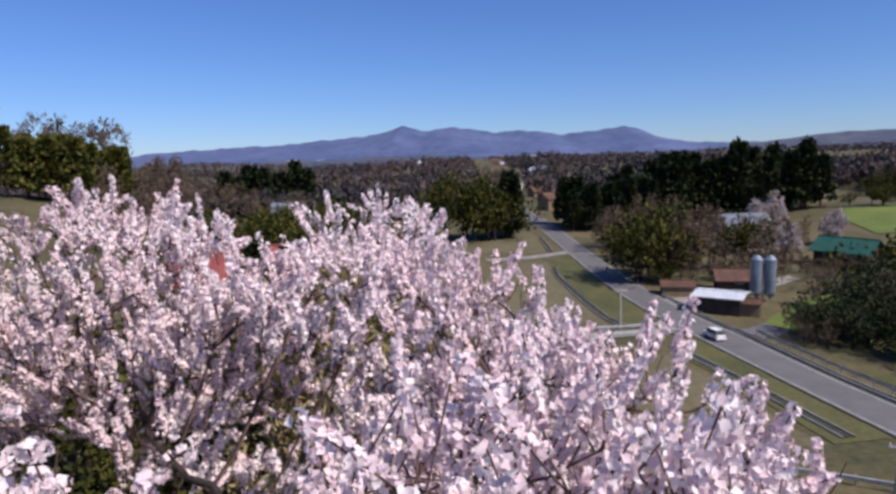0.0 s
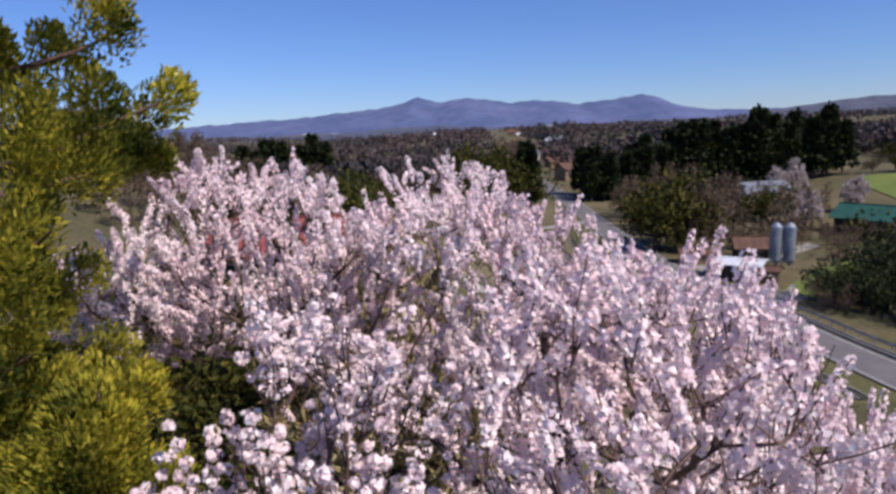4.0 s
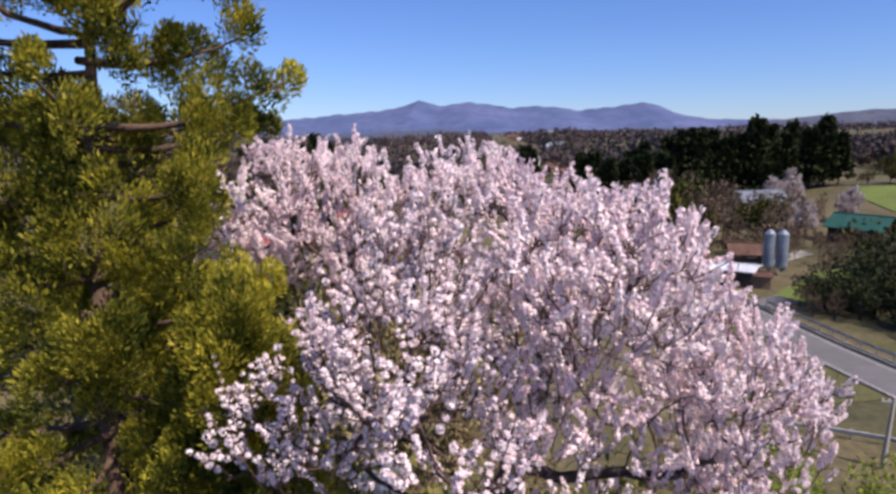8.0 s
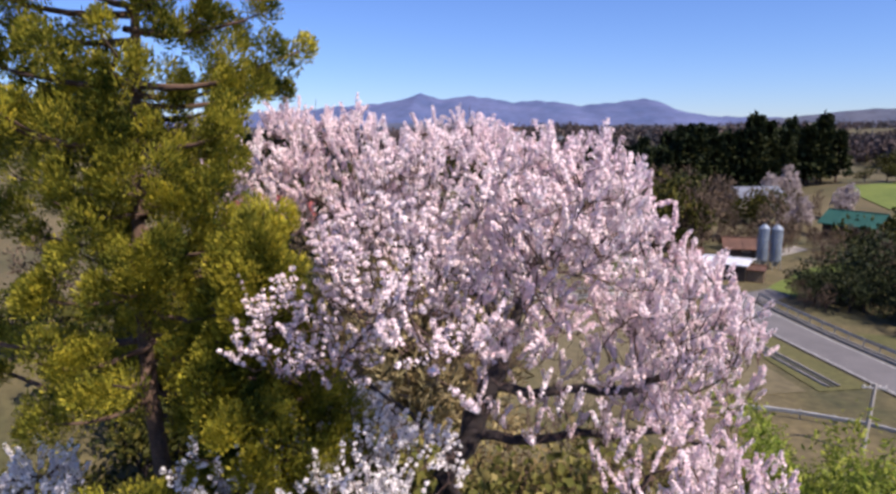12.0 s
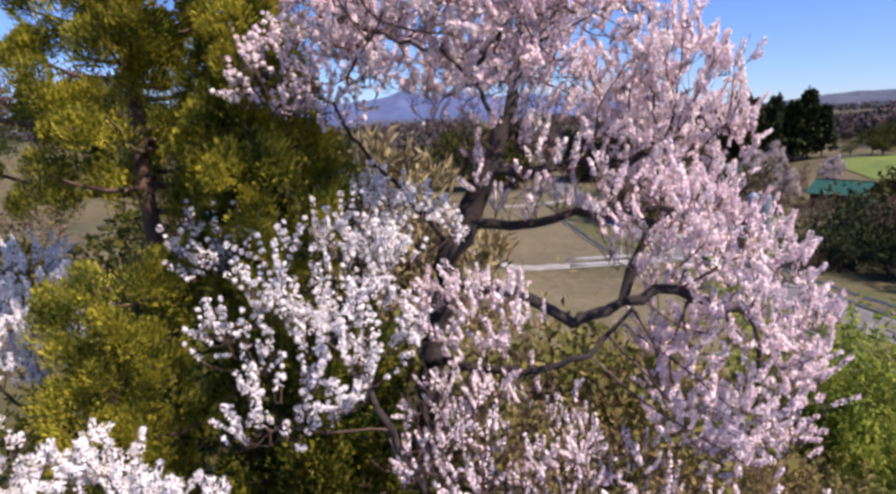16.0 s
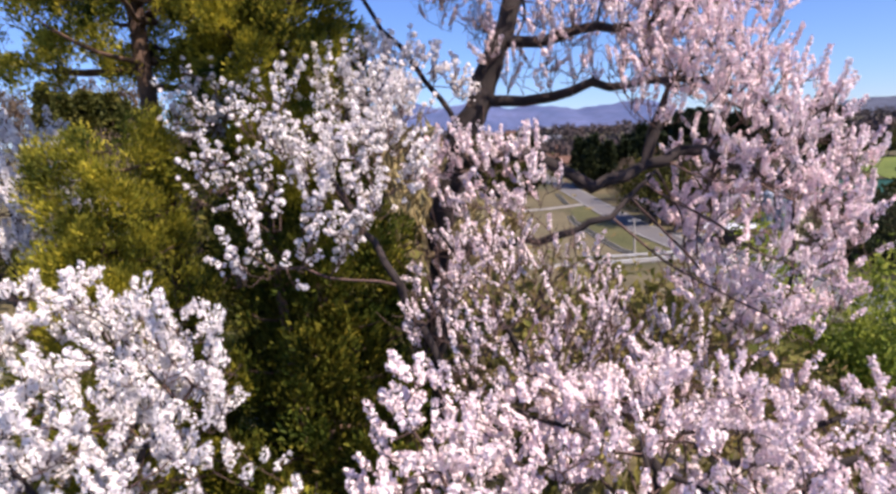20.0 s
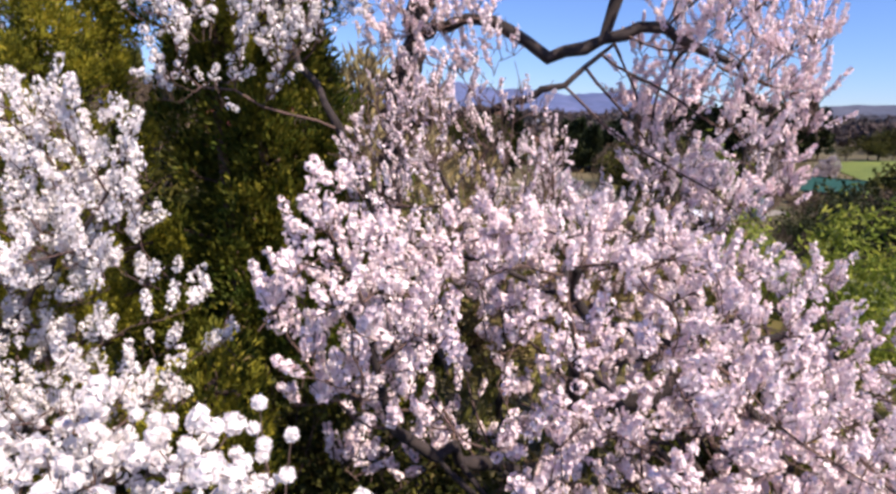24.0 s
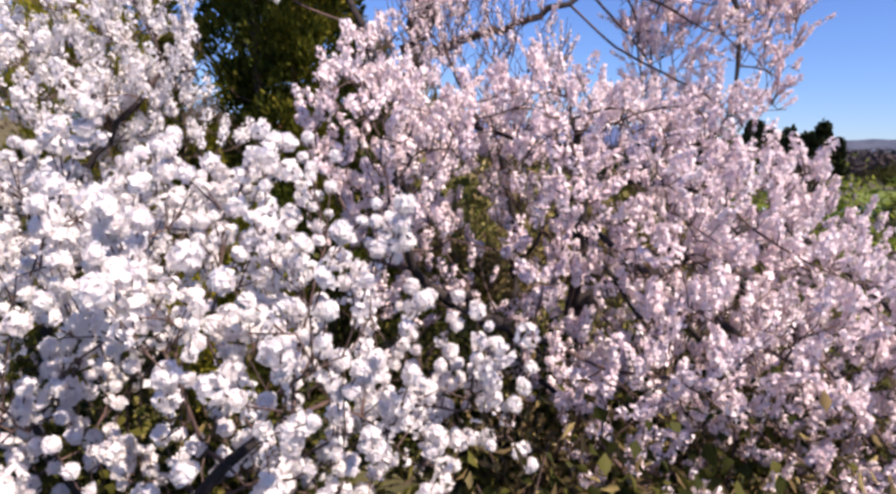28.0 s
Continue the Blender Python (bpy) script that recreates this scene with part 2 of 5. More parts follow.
def bulk(name, verts, faces, mat, parent=None, label="", smooth=False):
    """One mesh object from arrays: faces all triangles or all quads."""
    me = bpy.data.meshes.new(name)
    v, f = np.asarray(verts, np.float32), np.asarray(faces, np.int32)
    k = f.shape[1]
    me.vertices.add(len(v))
    me.vertices.foreach_set("co", v.ravel())
    me.loops.add(f.size)
    me.loops.foreach_set("vertex_index", f.ravel())
    me.polygons.add(len(f))
    me.polygons.foreach_set("loop_start", np.arange(0, f.size, k, dtype=np.int32))
    me.polygons.foreach_set("loop_total", np.full(len(f), k, np.int32))
    if smooth:
        me.polygons.foreach_set("use_smooth", np.ones(len(f), bool))
    me.update(calc_edges=True)
    me.materials.append(mat)
    ob = new(name, me)
    ob.parent = parent
    if label:
        ob["label"] = label
    return ob


def part(name, bm, mat, parent, label=""):
    me = bpy.data.meshes.new(name)
    bm.to_mesh(me)
    bm.free()
    me.materials.append(mat)
    ob = new(name, me)
    ob.parent = parent
    if label:
        ob["label"] = label
    return ob


def thing(name, label, category, at=(0, 0, 0), rz=0.0, group="", kind=""):
    ob = new(name)
    ob.empty_display_size = 0.3
    ob.matrix_basis = pose(*at, 0, 0, rz)
    return tagged(ob, label, category, group, kind)


def box(bm, x0, x1, y0, y1, z0, z1, bevel=0.0):
    r = bmesh.ops.create_cube(bm, size=1.0)
    bmesh.ops.transform(bm, matrix=Matrix.Translation(((x0 + x1) / 2, (y0 + y1) / 2, (z0 + z1) / 2)) @ Matrix.Diagonal((x1 - x0, y1 - y0, z1 - z0, 1)), verts=r["verts"])
    if bevel:
        es = list({e for v in r["verts"] for e in v.link_edges})
        bmesh.ops.bevel(bm, geom=es, offset=bevel, segments=2, affect="EDGES")


def boxpart(name, lims, mat, parent, bevel=0.0, label=""):
    bm = bmesh.new()
    box(bm, *lims, bevel)
    return part(name, bm, mat, parent, label)


def cyl(bm, r1, r2, z0, z1, seg=12, x=0.0, y=0.0):
    bmesh.ops.create_cone(bm, cap_ends=True, segments=seg, radius1=r1, radius2=r2, depth=z1 - z0, matrix=Matrix.Translation((x, y, (z0 + z1) / 2)))


def tubes(chains, sides):
    """Sweeps rings along chains of (points, radii)."""
    V, Fs, n0 = [], [], 0
    ang = np.arange(sides) * 2 * np.pi / sides
    ca, sa = np.cos(ang), np.sin(ang)
    for P, R in chains:
        P, R = np.asarray(P, float), np.asarray(R, float)
        n = len(P)
        if n < 2:
            continue
        T = np.gradient(P, axis=0)
        T /= np.linalg.norm(T, axis=1)[:, None] + 1e-9
        ref = np.array([0.0, 0.0, 1.0]) if abs(T[0, 2]) < 0.9 else np.array([1.0, 0.0, 0.0])
        A = np.cross(T, ref)
        A /= np.linalg.norm(A, axis=1)[:, None] + 1e-9
        B = np.cross(T, A)
        ring = P[:, None, :] + R[:, None, None] * (A[:, None, :] * ca[None, :, None] + B[:, None, :] * sa[None, :, None])
        V.append(ring.reshape(-1, 3))
        i = np.arange(n - 1)[:, None] * sides
        j = np.arange(sides)[None, :]
        k = (j + 1) % sides
        Fs.append(np.stack([i + j, i + k, i + sides + k, i + sides + j], -1).reshape(-1, 4) + n0)
        n0 += n * sides
    return np.concatenate(V), np.concatenate(Fs)


def unit(v):
    return v / (np.linalg.norm(v, axis=-1, keepdims=True) + 1e-9)


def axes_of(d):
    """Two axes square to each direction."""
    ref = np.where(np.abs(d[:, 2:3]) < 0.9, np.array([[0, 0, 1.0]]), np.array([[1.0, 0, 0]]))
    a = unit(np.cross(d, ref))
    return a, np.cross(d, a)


def blossom_mesh(S0, S1, S2, L, rad, density, petal, beads, rnd):
    """Small cupped petals round curved shoots, as full spindles or, with beads, as round tufts along the shoot."""
    k = np.maximum(3, (L * density * rnd.uniform(0.6, 1.25, len(L))).astype(int))
    w = np.repeat(np.arange(len(L)), k)
    n = len(w)
    u = 0.28 + 0.72 * rnd.uniform(0, 1, n) ** 0.9
    if beads:
        m = np.maximum(1, np.round(L / beads))[w]
        u = (np.floor(u * m * 0.999) + 1) / m
    v = u[:, None]
    c = (1 - v) ** 2 * S0[w] + 2 * v * (1 - v) * S1[w] + v * v * S2[w]
    tan = unit((1 - v) * (S1[w] - S0[w]) + v * (S2[w] - S1[w]))
    fat = rnd.uniform(0.7, 1.25, len(L))[w]
    if beads:
        d = unit(rnd.normal(size=(n, 3)))
        fat = fat * (0.8 + 0.4 * np.modf(np.sin(w * 12.9 + u * 78.2) * 437.5)[0])
    else:
        d = rnd.normal(size=(n, 3))
        d = unit(unit(d - tan * (d * tan).sum(1)[:, None]) + tan * rnd.uniform(-0.2, 0.6, n)[:, None])
        fat = fat * (0.55 + 0.5 * np.sin(np.pi * (0.1 + 0.78 * (u - 0.28) / 0.72))) * (0.85 + 0.25 * np.sin(u * L[w] * 95 + w * 1.7))
    r0 = rad * fat * rnd.uniform(0.55, 1.0, n) ** 0.6
    c = c + d * r0[:, None]
    tilt = unit(d + rnd.normal(scale=0.35, size=d.shape))
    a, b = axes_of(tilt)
    ph = rnd.uniform(0, 2 * np.pi, n)[:, None]
    a, b = a * np.cos(ph) + b * np.sin(ph), b * np.cos(ph) - a * np.sin(ph)
    r = (petal * rnd.uniform(0.75, 1.25, n))[:, None]
    lift = tilt * r * rnd.uniform(0.15, 0.5, n)[:, None]
    V = np.stack([c - a * r, c + b * r * 0.85 + lift, c + a * r, c - b * r * 0.85 + lift], 1).reshape(-1, 3)
    return V, (np.arange(n)[:, None, None] * 4 + np.array([[[0, 1, 2], [0, 2, 3]]])).reshape(-1, 3)


def sprays(C, D, length, width, rnd=rng, bend=0.25):
    """Small pointed fans of foliage from C along D: a kite of two triangles with a bent tip."""
    n = len(C)
    D = unit(D)
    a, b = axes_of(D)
    t = rnd.uniform(0, 2 * np.pi, n)[:, None]
    side = a * np.cos(t) + b * np.sin(t)
    up = np.cross(D, side)
    L = (length * rnd.uniform(0.6, 1.4, n))[:, None]
    W = (width * rnd.uniform(0.6, 1.4, n))[:, None]
    tip = C + D * L - up * L * bend
    l1 = C + D * L * 0.62 + side * W
    r1 = C + D * L * 0.55 - side * W
    V = np.stack([C, l1, tip, r1], 1).reshape(-1, 3)
    return V, (np.arange(n)[:, None, None] * 4 + np.array([[[0, 2, 1], [0, 3, 2]]])).reshape(-1, 3)


# ---- the lie of the land ----
def smooth(a, b, x):
    t = np.clip((x - a) / (b - a), 0, 1)
    return t * t * (3 - 2 * t)


def lie(x, y):
    """Height of the ground."""
    x, y = np.asarray(x, float), np.asarray(y, float)
    z = np.full(np.broadcast(x, y).shape, 3.5)
    knoll = 11.2 * (1 - smooth(0.0, 18.0, np.hypot(np.maximum(np.abs(x - 0.5) - 3.0, 0), np.maximum(y - 6.0, 0))))
    z = z + np.where(y < 60, knoll, 0)
    shelf = 10.5 * (1 - smooth(-14.0, 8.0, x)) * smooth(5, 30, y) * (1 - smooth(90, 170, y))
    z = np.maximum(z, 3.5 + shelf)
    z = z + 8.0 * (1 - smooth(-75.0, -25.0, x)) * smooth(30, 80, y) * (1 - smooth(160, 260, y))
    z = z + 6.0 * smooth(62, 120, x) * smooth(90, 190, y)
    far = smooth(230, 700, y)
    z = z + far * (3 + 0.008 * (y - 230) + 5 * np.sin(x * 0.011 + 1.3) + 4 * np.sin(y * 0.013 + x * 0.006))
    return z


XS = np.unique(np.concatenate([np.linspace(-60, 130, 96), np.linspace(-400, 500, 61), np.linspace(-4200, 4200, 57)]))
YS = np.unique(np.concatenate([np.linspace(-60, 200, 131), np.linspace(200, 900, 47), np.linspace(900, 4600, 25), np.linspace(-900, -60, 15)]))
GX, GY = np.meshgrid(XS, YS)
GZ = lie(GX, GY)
nx, ny = len(XS), len(YS)
ij = (np.arange(ny - 1)[:, None] * nx + np.arange(nx - 1)[None, :]).reshape(-1, 1)
ground = bulk("ground", np.stack([GX, GY, GZ], -1).reshape(-1, 3), ij + np.array([[0, 1, nx + 1, nx]]), M_GROUND, smooth=True)
tagged(ground, "rolling ground of dry grass and bare earth", "ground", kind="structure")


def sheet(name, left, right, mat, lift, label, category, steps=24, kind="structure"):
    """A strip of ground between two lines, laid a little above the land."""
    def along(line):
        p = np.asarray(line, float)
        t = np.linspace(0, len(p) - 1, steps)
        return np.stack([np.interp(t, np.arange(len(p)), p[:, k]) for k in (0, 1)], 1)
    l, r = along(left), along(right)
    m = 6
    w = np.linspace(0, 1, m)[None, :, None]
    g = l[:, None, :] * (1 - w) + r[:, None, :] * w
    z = lie(g[..., 0], g[..., 1]) + lift
    V = np.concatenate([g, z[..., None]], -1).reshape(-1, 3)
    i = (np.arange(steps - 1)[:, None] * m + np.arange(m - 1)[None, :]).reshape(-1, 1)
    ob = bulk(name, V, i + np.array([[0, 1, m + 1, m]]), mat)
    return tagged(ob, label, category, kind=kind)


ROADL = [(47, -30), (40.5, 10), (35.6, 34), (33.3, 45), (31.2, 56), (28.4, 72), (26.6, 82), (25.0, 97), (24.3, 115), (23.9, 145), (23.6, 182), (22.5, 240), (18, 320)]
ROADR = [(53, -28), (46.3, 12), (41.2, 36), (38.2, 47), (35.9, 58), (33.6, 73.5), (31.8, 83), (30.4, 97.5), (29.7, 115), (29.3, 145), (29.4, 182), (28.5, 240), (24, 320)]
sheet("road", ROADL, ROADR, M_ROAD, 0.12, "worn grey asphalt two-lane country road", "road", 60)


def offset(line, d):
    p = np.asarray(line, float)
    t = unit(np.gradient(p, axis=0))
    return p + np.stack([t[:, 1], -t[:, 0]], 1) * d


for k, (ln, d) in enumerate(((ROADL, 0.25), (ROADR, -0.45))):
    sheet("road_line", offset(ln, d), offset(ln, d + 0.18), M_PAINT, 0.125, "faded white edge line on the asphalt road", "road marking", 60)
sheet("paddy_field", [(-2, 74), (2, 96), (6, 118), (9, 134)], [(19.5, 77), (18.6, 96), (17.2, 118), (18, 133)], M_FIELD, 0.05, "dry tan fallow paddy field beside the road", "field")
sheet("paddy_field", [(4, 146), (6, 165), (8, 190)], [(19.5, 145), (20, 165), (20.5, 190)], M_FIELD, 0.05, "dry tan fallow paddy field beyond a farm track", "field")
sheet("paddy_field", [(8, 40), (4, 55), (0, 68)], [(27.2, 44), (25.2, 56), (22.8, 67)], M_FIELD, 0.05, "brown fallow paddy field below the wooded knoll", "field")
sheet("grass_verge", [(20.4, 78), (19.6, 96), (18.6, 118), (19.4, 133)], offset(ROADL[6:10], -0.4), M_VERGE, 0.07, "strip of rough green grass between field and road", "verge")
sheet("grass_verge", [(28.2, 44), (26.4, 56), (23.8, 67)], offset(ROADL[3:6], -0.4), M_VERGE, 0.07, "strip of rough grass between field and road", "verge")
sheet("farm_track", [(-4, 70), (12, 72.4), (22, 74.2), (27.6, 75.4)], [(-4, 73.2), (12, 75.6), (22, 77.0), (27.2, 78.4)], M_CONC, 0.09, "pale concrete farm track joining the road", "track")
sheet("farm_track", [(6, 133.6), (16, 137), (24.2, 143)], [(5, 137), (15, 140.5), (24, 147)], M_CONC, 0.09, "pale concrete farm track joining the road", "track")
sheet("side_road", [(34.5, 71.5), (37, 72.5), (40, 75)], [(33.2, 76), (36, 77), (39, 79)], M_ROAD, 0.10, "grey side road leading off past the hedge", "road")
sheet("driveway", [(31.0, 90), (37, 92), (46, 98), (58, 108)], [(30.6, 94.5), (37, 96), (45, 101.5), (57, 111.5)], M_CONC, 0.08, "pale concrete drive into the farmyard", "track")
sheet("grass_yard", [(37, 77), (41, 82), (50, 92), (62, 100)], [(44, 72.5), (52, 77), (60, 84), (68, 92)], M_GREEN, 0.06, "bright spring grass beside the farm sheds", "lawn")
sheet("grass_yard", [(43, 45), (40.6, 54), (39.2, 60)], [(58, 46), (56, 52), (54, 56)], M_VERGE, 0.06, "bright spring grass along the side of the road", "lawn")
sheet("hill_pasture", [(95, 148), (98, 166), (104, 182)], [(150, 140), (150, 162), (146, 182)], M_GREEN, 0.2, "bright green pasture on the hillside", "field")
sheet("soil_patch", [(104, 150), (106, 156), (110, 162)], [(118, 147), (120, 153), (122, 160)], M_SOIL, 0.35, "patch of bare tan soil in the pasture", "field")


def channel(name, line, width, label):
    """A concrete-lipped ditch: two raised lips and a bed with a recess's shade in its colour."""
    ob = thing(name, label, "ditch", kind="structure")
    p = np.asarray(line, float)
    t = np.linspace(0, len(p) - 1, 40)
    p = np.stack([np.interp(t, np.arange(len(p)), p[:, k]) for k in (0, 1)], 1)
    for nm, d0, d1, h, mat in (("bed", -width / 2, width / 2, 0.10, M_DITCH), ("lip", -width / 2 - 0.14, -width / 2, 0.22, M_CONC), ("lip", width / 2, width / 2 + 0.14, 0.22, M_CONC)):
        l, r = offset(p, d0), offset(p, d1)
        zl, zr = lie(l[:, 0], l[:, 1]), lie(r[:, 0], r[:, 1])
        V = np.stack([np.c_[l, zl], np.c_[l, zl + h], np.c_[r, zr + h], np.c_[r, zr]], 1).reshape(-1, 3)
        i = np.arange(len(p) - 1)[:, None, None] * 4
        bulk(nm, V, (i + np.array([[[0, 1, 5, 4], [1, 2, 6, 5], [2, 3, 7, 6]]])).reshape(-1, 4), mat, ob)


channel("field_ditch", [(21.2, 78.5), (19.6, 84), (18.9, 92), (18.2, 104), (17.6, 116), (18.2, 124)], 0.9, "dark concrete-lipped irrigation ditch along the field")
channel("field_ditch", [(29.8, 45), (27.6, 56), (25.2, 66), (24.6, 70)], 0.9, "dark concrete-lipped irrigation ditch beside the verge")
channel("field_ditch", [(20.5, 146), (20.9, 160), (21.4, 175)], 0.8, "dark concrete-lipped irrigation ditch by the far field")
channel("road_gutter", [tuple(q) for q in offset(ROADR[1:8], 0.9)], 0.5, "dark roadside gutter with concrete lips")

# ---- far mountain ----
def ridge(x):
    pts_x = [-2400, -1505, -1289, -1101, -888, -675, -517, -359, -314, -279, -241, -202, -46, 134, 263, 430, 546, 623, 686, 725, 776, 814, 878, 955, 1400, 2400]
    pts_z = [40, 83, 95, 105, 110, 124, 138, 154, 176, 185, 174, 160, 171, 147, 149, 129, 138, 143, 152, 161, 144, 125, 103, 80, 70, 50]
    return np.interp(x, pts_x, pts_z) + 3.5 * np.sin(x * 0.031 + 0.6) * np.sin(x * 0.0117) + 2.0 * np.sin(x * 0.083)


MX = np.linspace(-2400, 2400, 241)
rows = []
for k, (yy, f) in enumerate(((2350, 0.10), (2520, 0.42), (2680, 0.58), (2850, 0.83), (3000, 1.0), (3200, 0.6))):
    jit = np.array([noise.noise((x * 0.006, k * 2.3, 0.5)) * 18 + noise.noise((x * 0.02, k * 3.1, 4.5)) * 7 for x in MX])
    rows.append(np.stack([MX, np.full_like(MX, yy) + jit * 4, ridge(MX) * f + jit * (0.28 if f == 1.0 else 0.9) + (1 - f) * 20], -1))
V = np.concatenate(rows)
i = (np.arange(5)[:, None] * 241 + np.arange(240)[None, :]).reshape(-1, 1)
tagged(bulk("mountain_range", V, i + np.array([[0, 1, 242, 241]]), M_MOUNT, smooth=True), "long mountain ridge on the horizon, blue-grey with painted haze", "mountain", kind="structure")
V2 = np.stack([np.stack([np.linspace(-3000, 3000, 161), np.full(161, 1500.0), np.full(161, 0.0)], -1),
               np.stack([np.linspace(-3000, 3000, 161), np.full(161, 1700.0), 34 + np.array([noise.noise((x * 0.003, 9, 1)) * 14 + noise.noise((x * 0.015, 3, 1)) * 5 + 38 * float(smooth(550, 1000, x)) for x in np.linspace(-3000, 3000, 161)])], -1),
               np.stack([np.linspace(-3000, 3000, 161), np.full(161, 2100.0), np.full(161, 18.0)], -1)]).reshape(-1, 3)
i = (np.arange(2)[:, None] * 161 + np.arange(160)[None, :]).reshape(-1, 1)
tagged(bulk("far_hills", V2, i + np.array([[0, 1, 162, 161]]), M_HILL, smooth=True), "low hills before the mountains, blue haze in their colour", "hills", kind="structure")


# ---- cherry trees ----
def envelope_points(blobs, n, rnd, shell=0.55):
    """Points in a union of ellipsoids (centre, radii, weight), thicker towards their skins."""
    w = np.array([b[2] for b in blobs], float)
    pick = rnd.choice(len(blobs), n, p=w / w.sum())
    C, R = np.array([b[0] for b in blobs])[pick], np.array([b[1] for b in blobs])[pick]
    d = unit(rnd.normal(size=(n, 3)))
    return C + d * R * (rnd.uniform(0, 1, n) ** (1 / 3) * (1 - shell) + shell * rnd.uniform(0.75, 1.0, n))[:, None]


def grow(limbs, blobs, n_points, rnd, step=0.2, reach=2.5, kill=0.2, shell=0.55, rounds=80, hollow=None, clumps=1.1, void=()):
    """Branches that grow from the given limbs towards points spread through the crown. Returns nodes, parents, limb numbers and how many nodes the limbs took."""
    P, par, owner = [], [], []
    for li, (start, pts) in enumerate(limbs):
        last = start
        prev = None
        for q in pts:
            q = np.array(q, float)
            if last is None:
                P.append(q); par.append(-1); owner.append(li); last = 0
                continue
            p0 = P[last]
            k = max(1, int(np.linalg.norm(q - p0) / step))
            for s in range(1, k + 1):
                P.append(p0 + (q - p0) * s / k + (rnd.normal(scale=0.04, size=3) if s < k else 0)); par.append(last); owner.append(li)
                last = len(P) - 1
    laid = len(P)
    A = envelope_points(blobs, n_points, rnd, shell)
    for c, r in void:
        A = A[(((A - np.array(c)) / np.array(r)) ** 2).sum(1) > 1]
    if hollow is not None:
        A = A[~hollow(A) | (rnd.uniform(size=len(A)) < 0.65)]
    A = A[np.array([noise.noise((p[0] * clumps, p[1] * clumps, p[2] * clumps * 1.2)) for p in A]) > -0.28]
    P = list(P)
    near = np.full(len(A), 1e9)
    who = np.zeros(len(A), int)
    seen = 0
    alive = np.ones(len(A), bool)
    for r in range(rounds):
        newp = np.array(P[seen:])
        if not len(newp):
            break
        for lo in range(0, len(newp), 400):
            d = np.linalg.norm(A[:, None, :] - newp[None, lo:lo + 400, :], axis=2)
            k = d.argmin(1)
            m = d[np.arange(len(A)), k]
            better = m < near
            near[better] = m[better]
            who[better] = k[better] + seen + lo
        seen = len(P)
        alive &= near > kill
        act = alive & (near < reach)
        if not act.any():
            break
        Pa = np.array(P)
        dirs = unit(A[act] - Pa[who[act]])
        acc = np.zeros((len(P), 3))
        np.add.at(acc, who[act], dirs)
        grown = np.unique(who[act])
        nd = unit(acc[grown] + rnd.normal(scale=0.25, size=(len(grown), 3)) + np.array([0, 0, 0.12]))
        for g, v in zip(grown, nd):
            P.append(Pa[g] + v * step * rnd.uniform(0.75, 1.1)); par.append(int(g)); owner.append(owner[g])
    return np.array(P), np.array(par), np.array(owner), laid


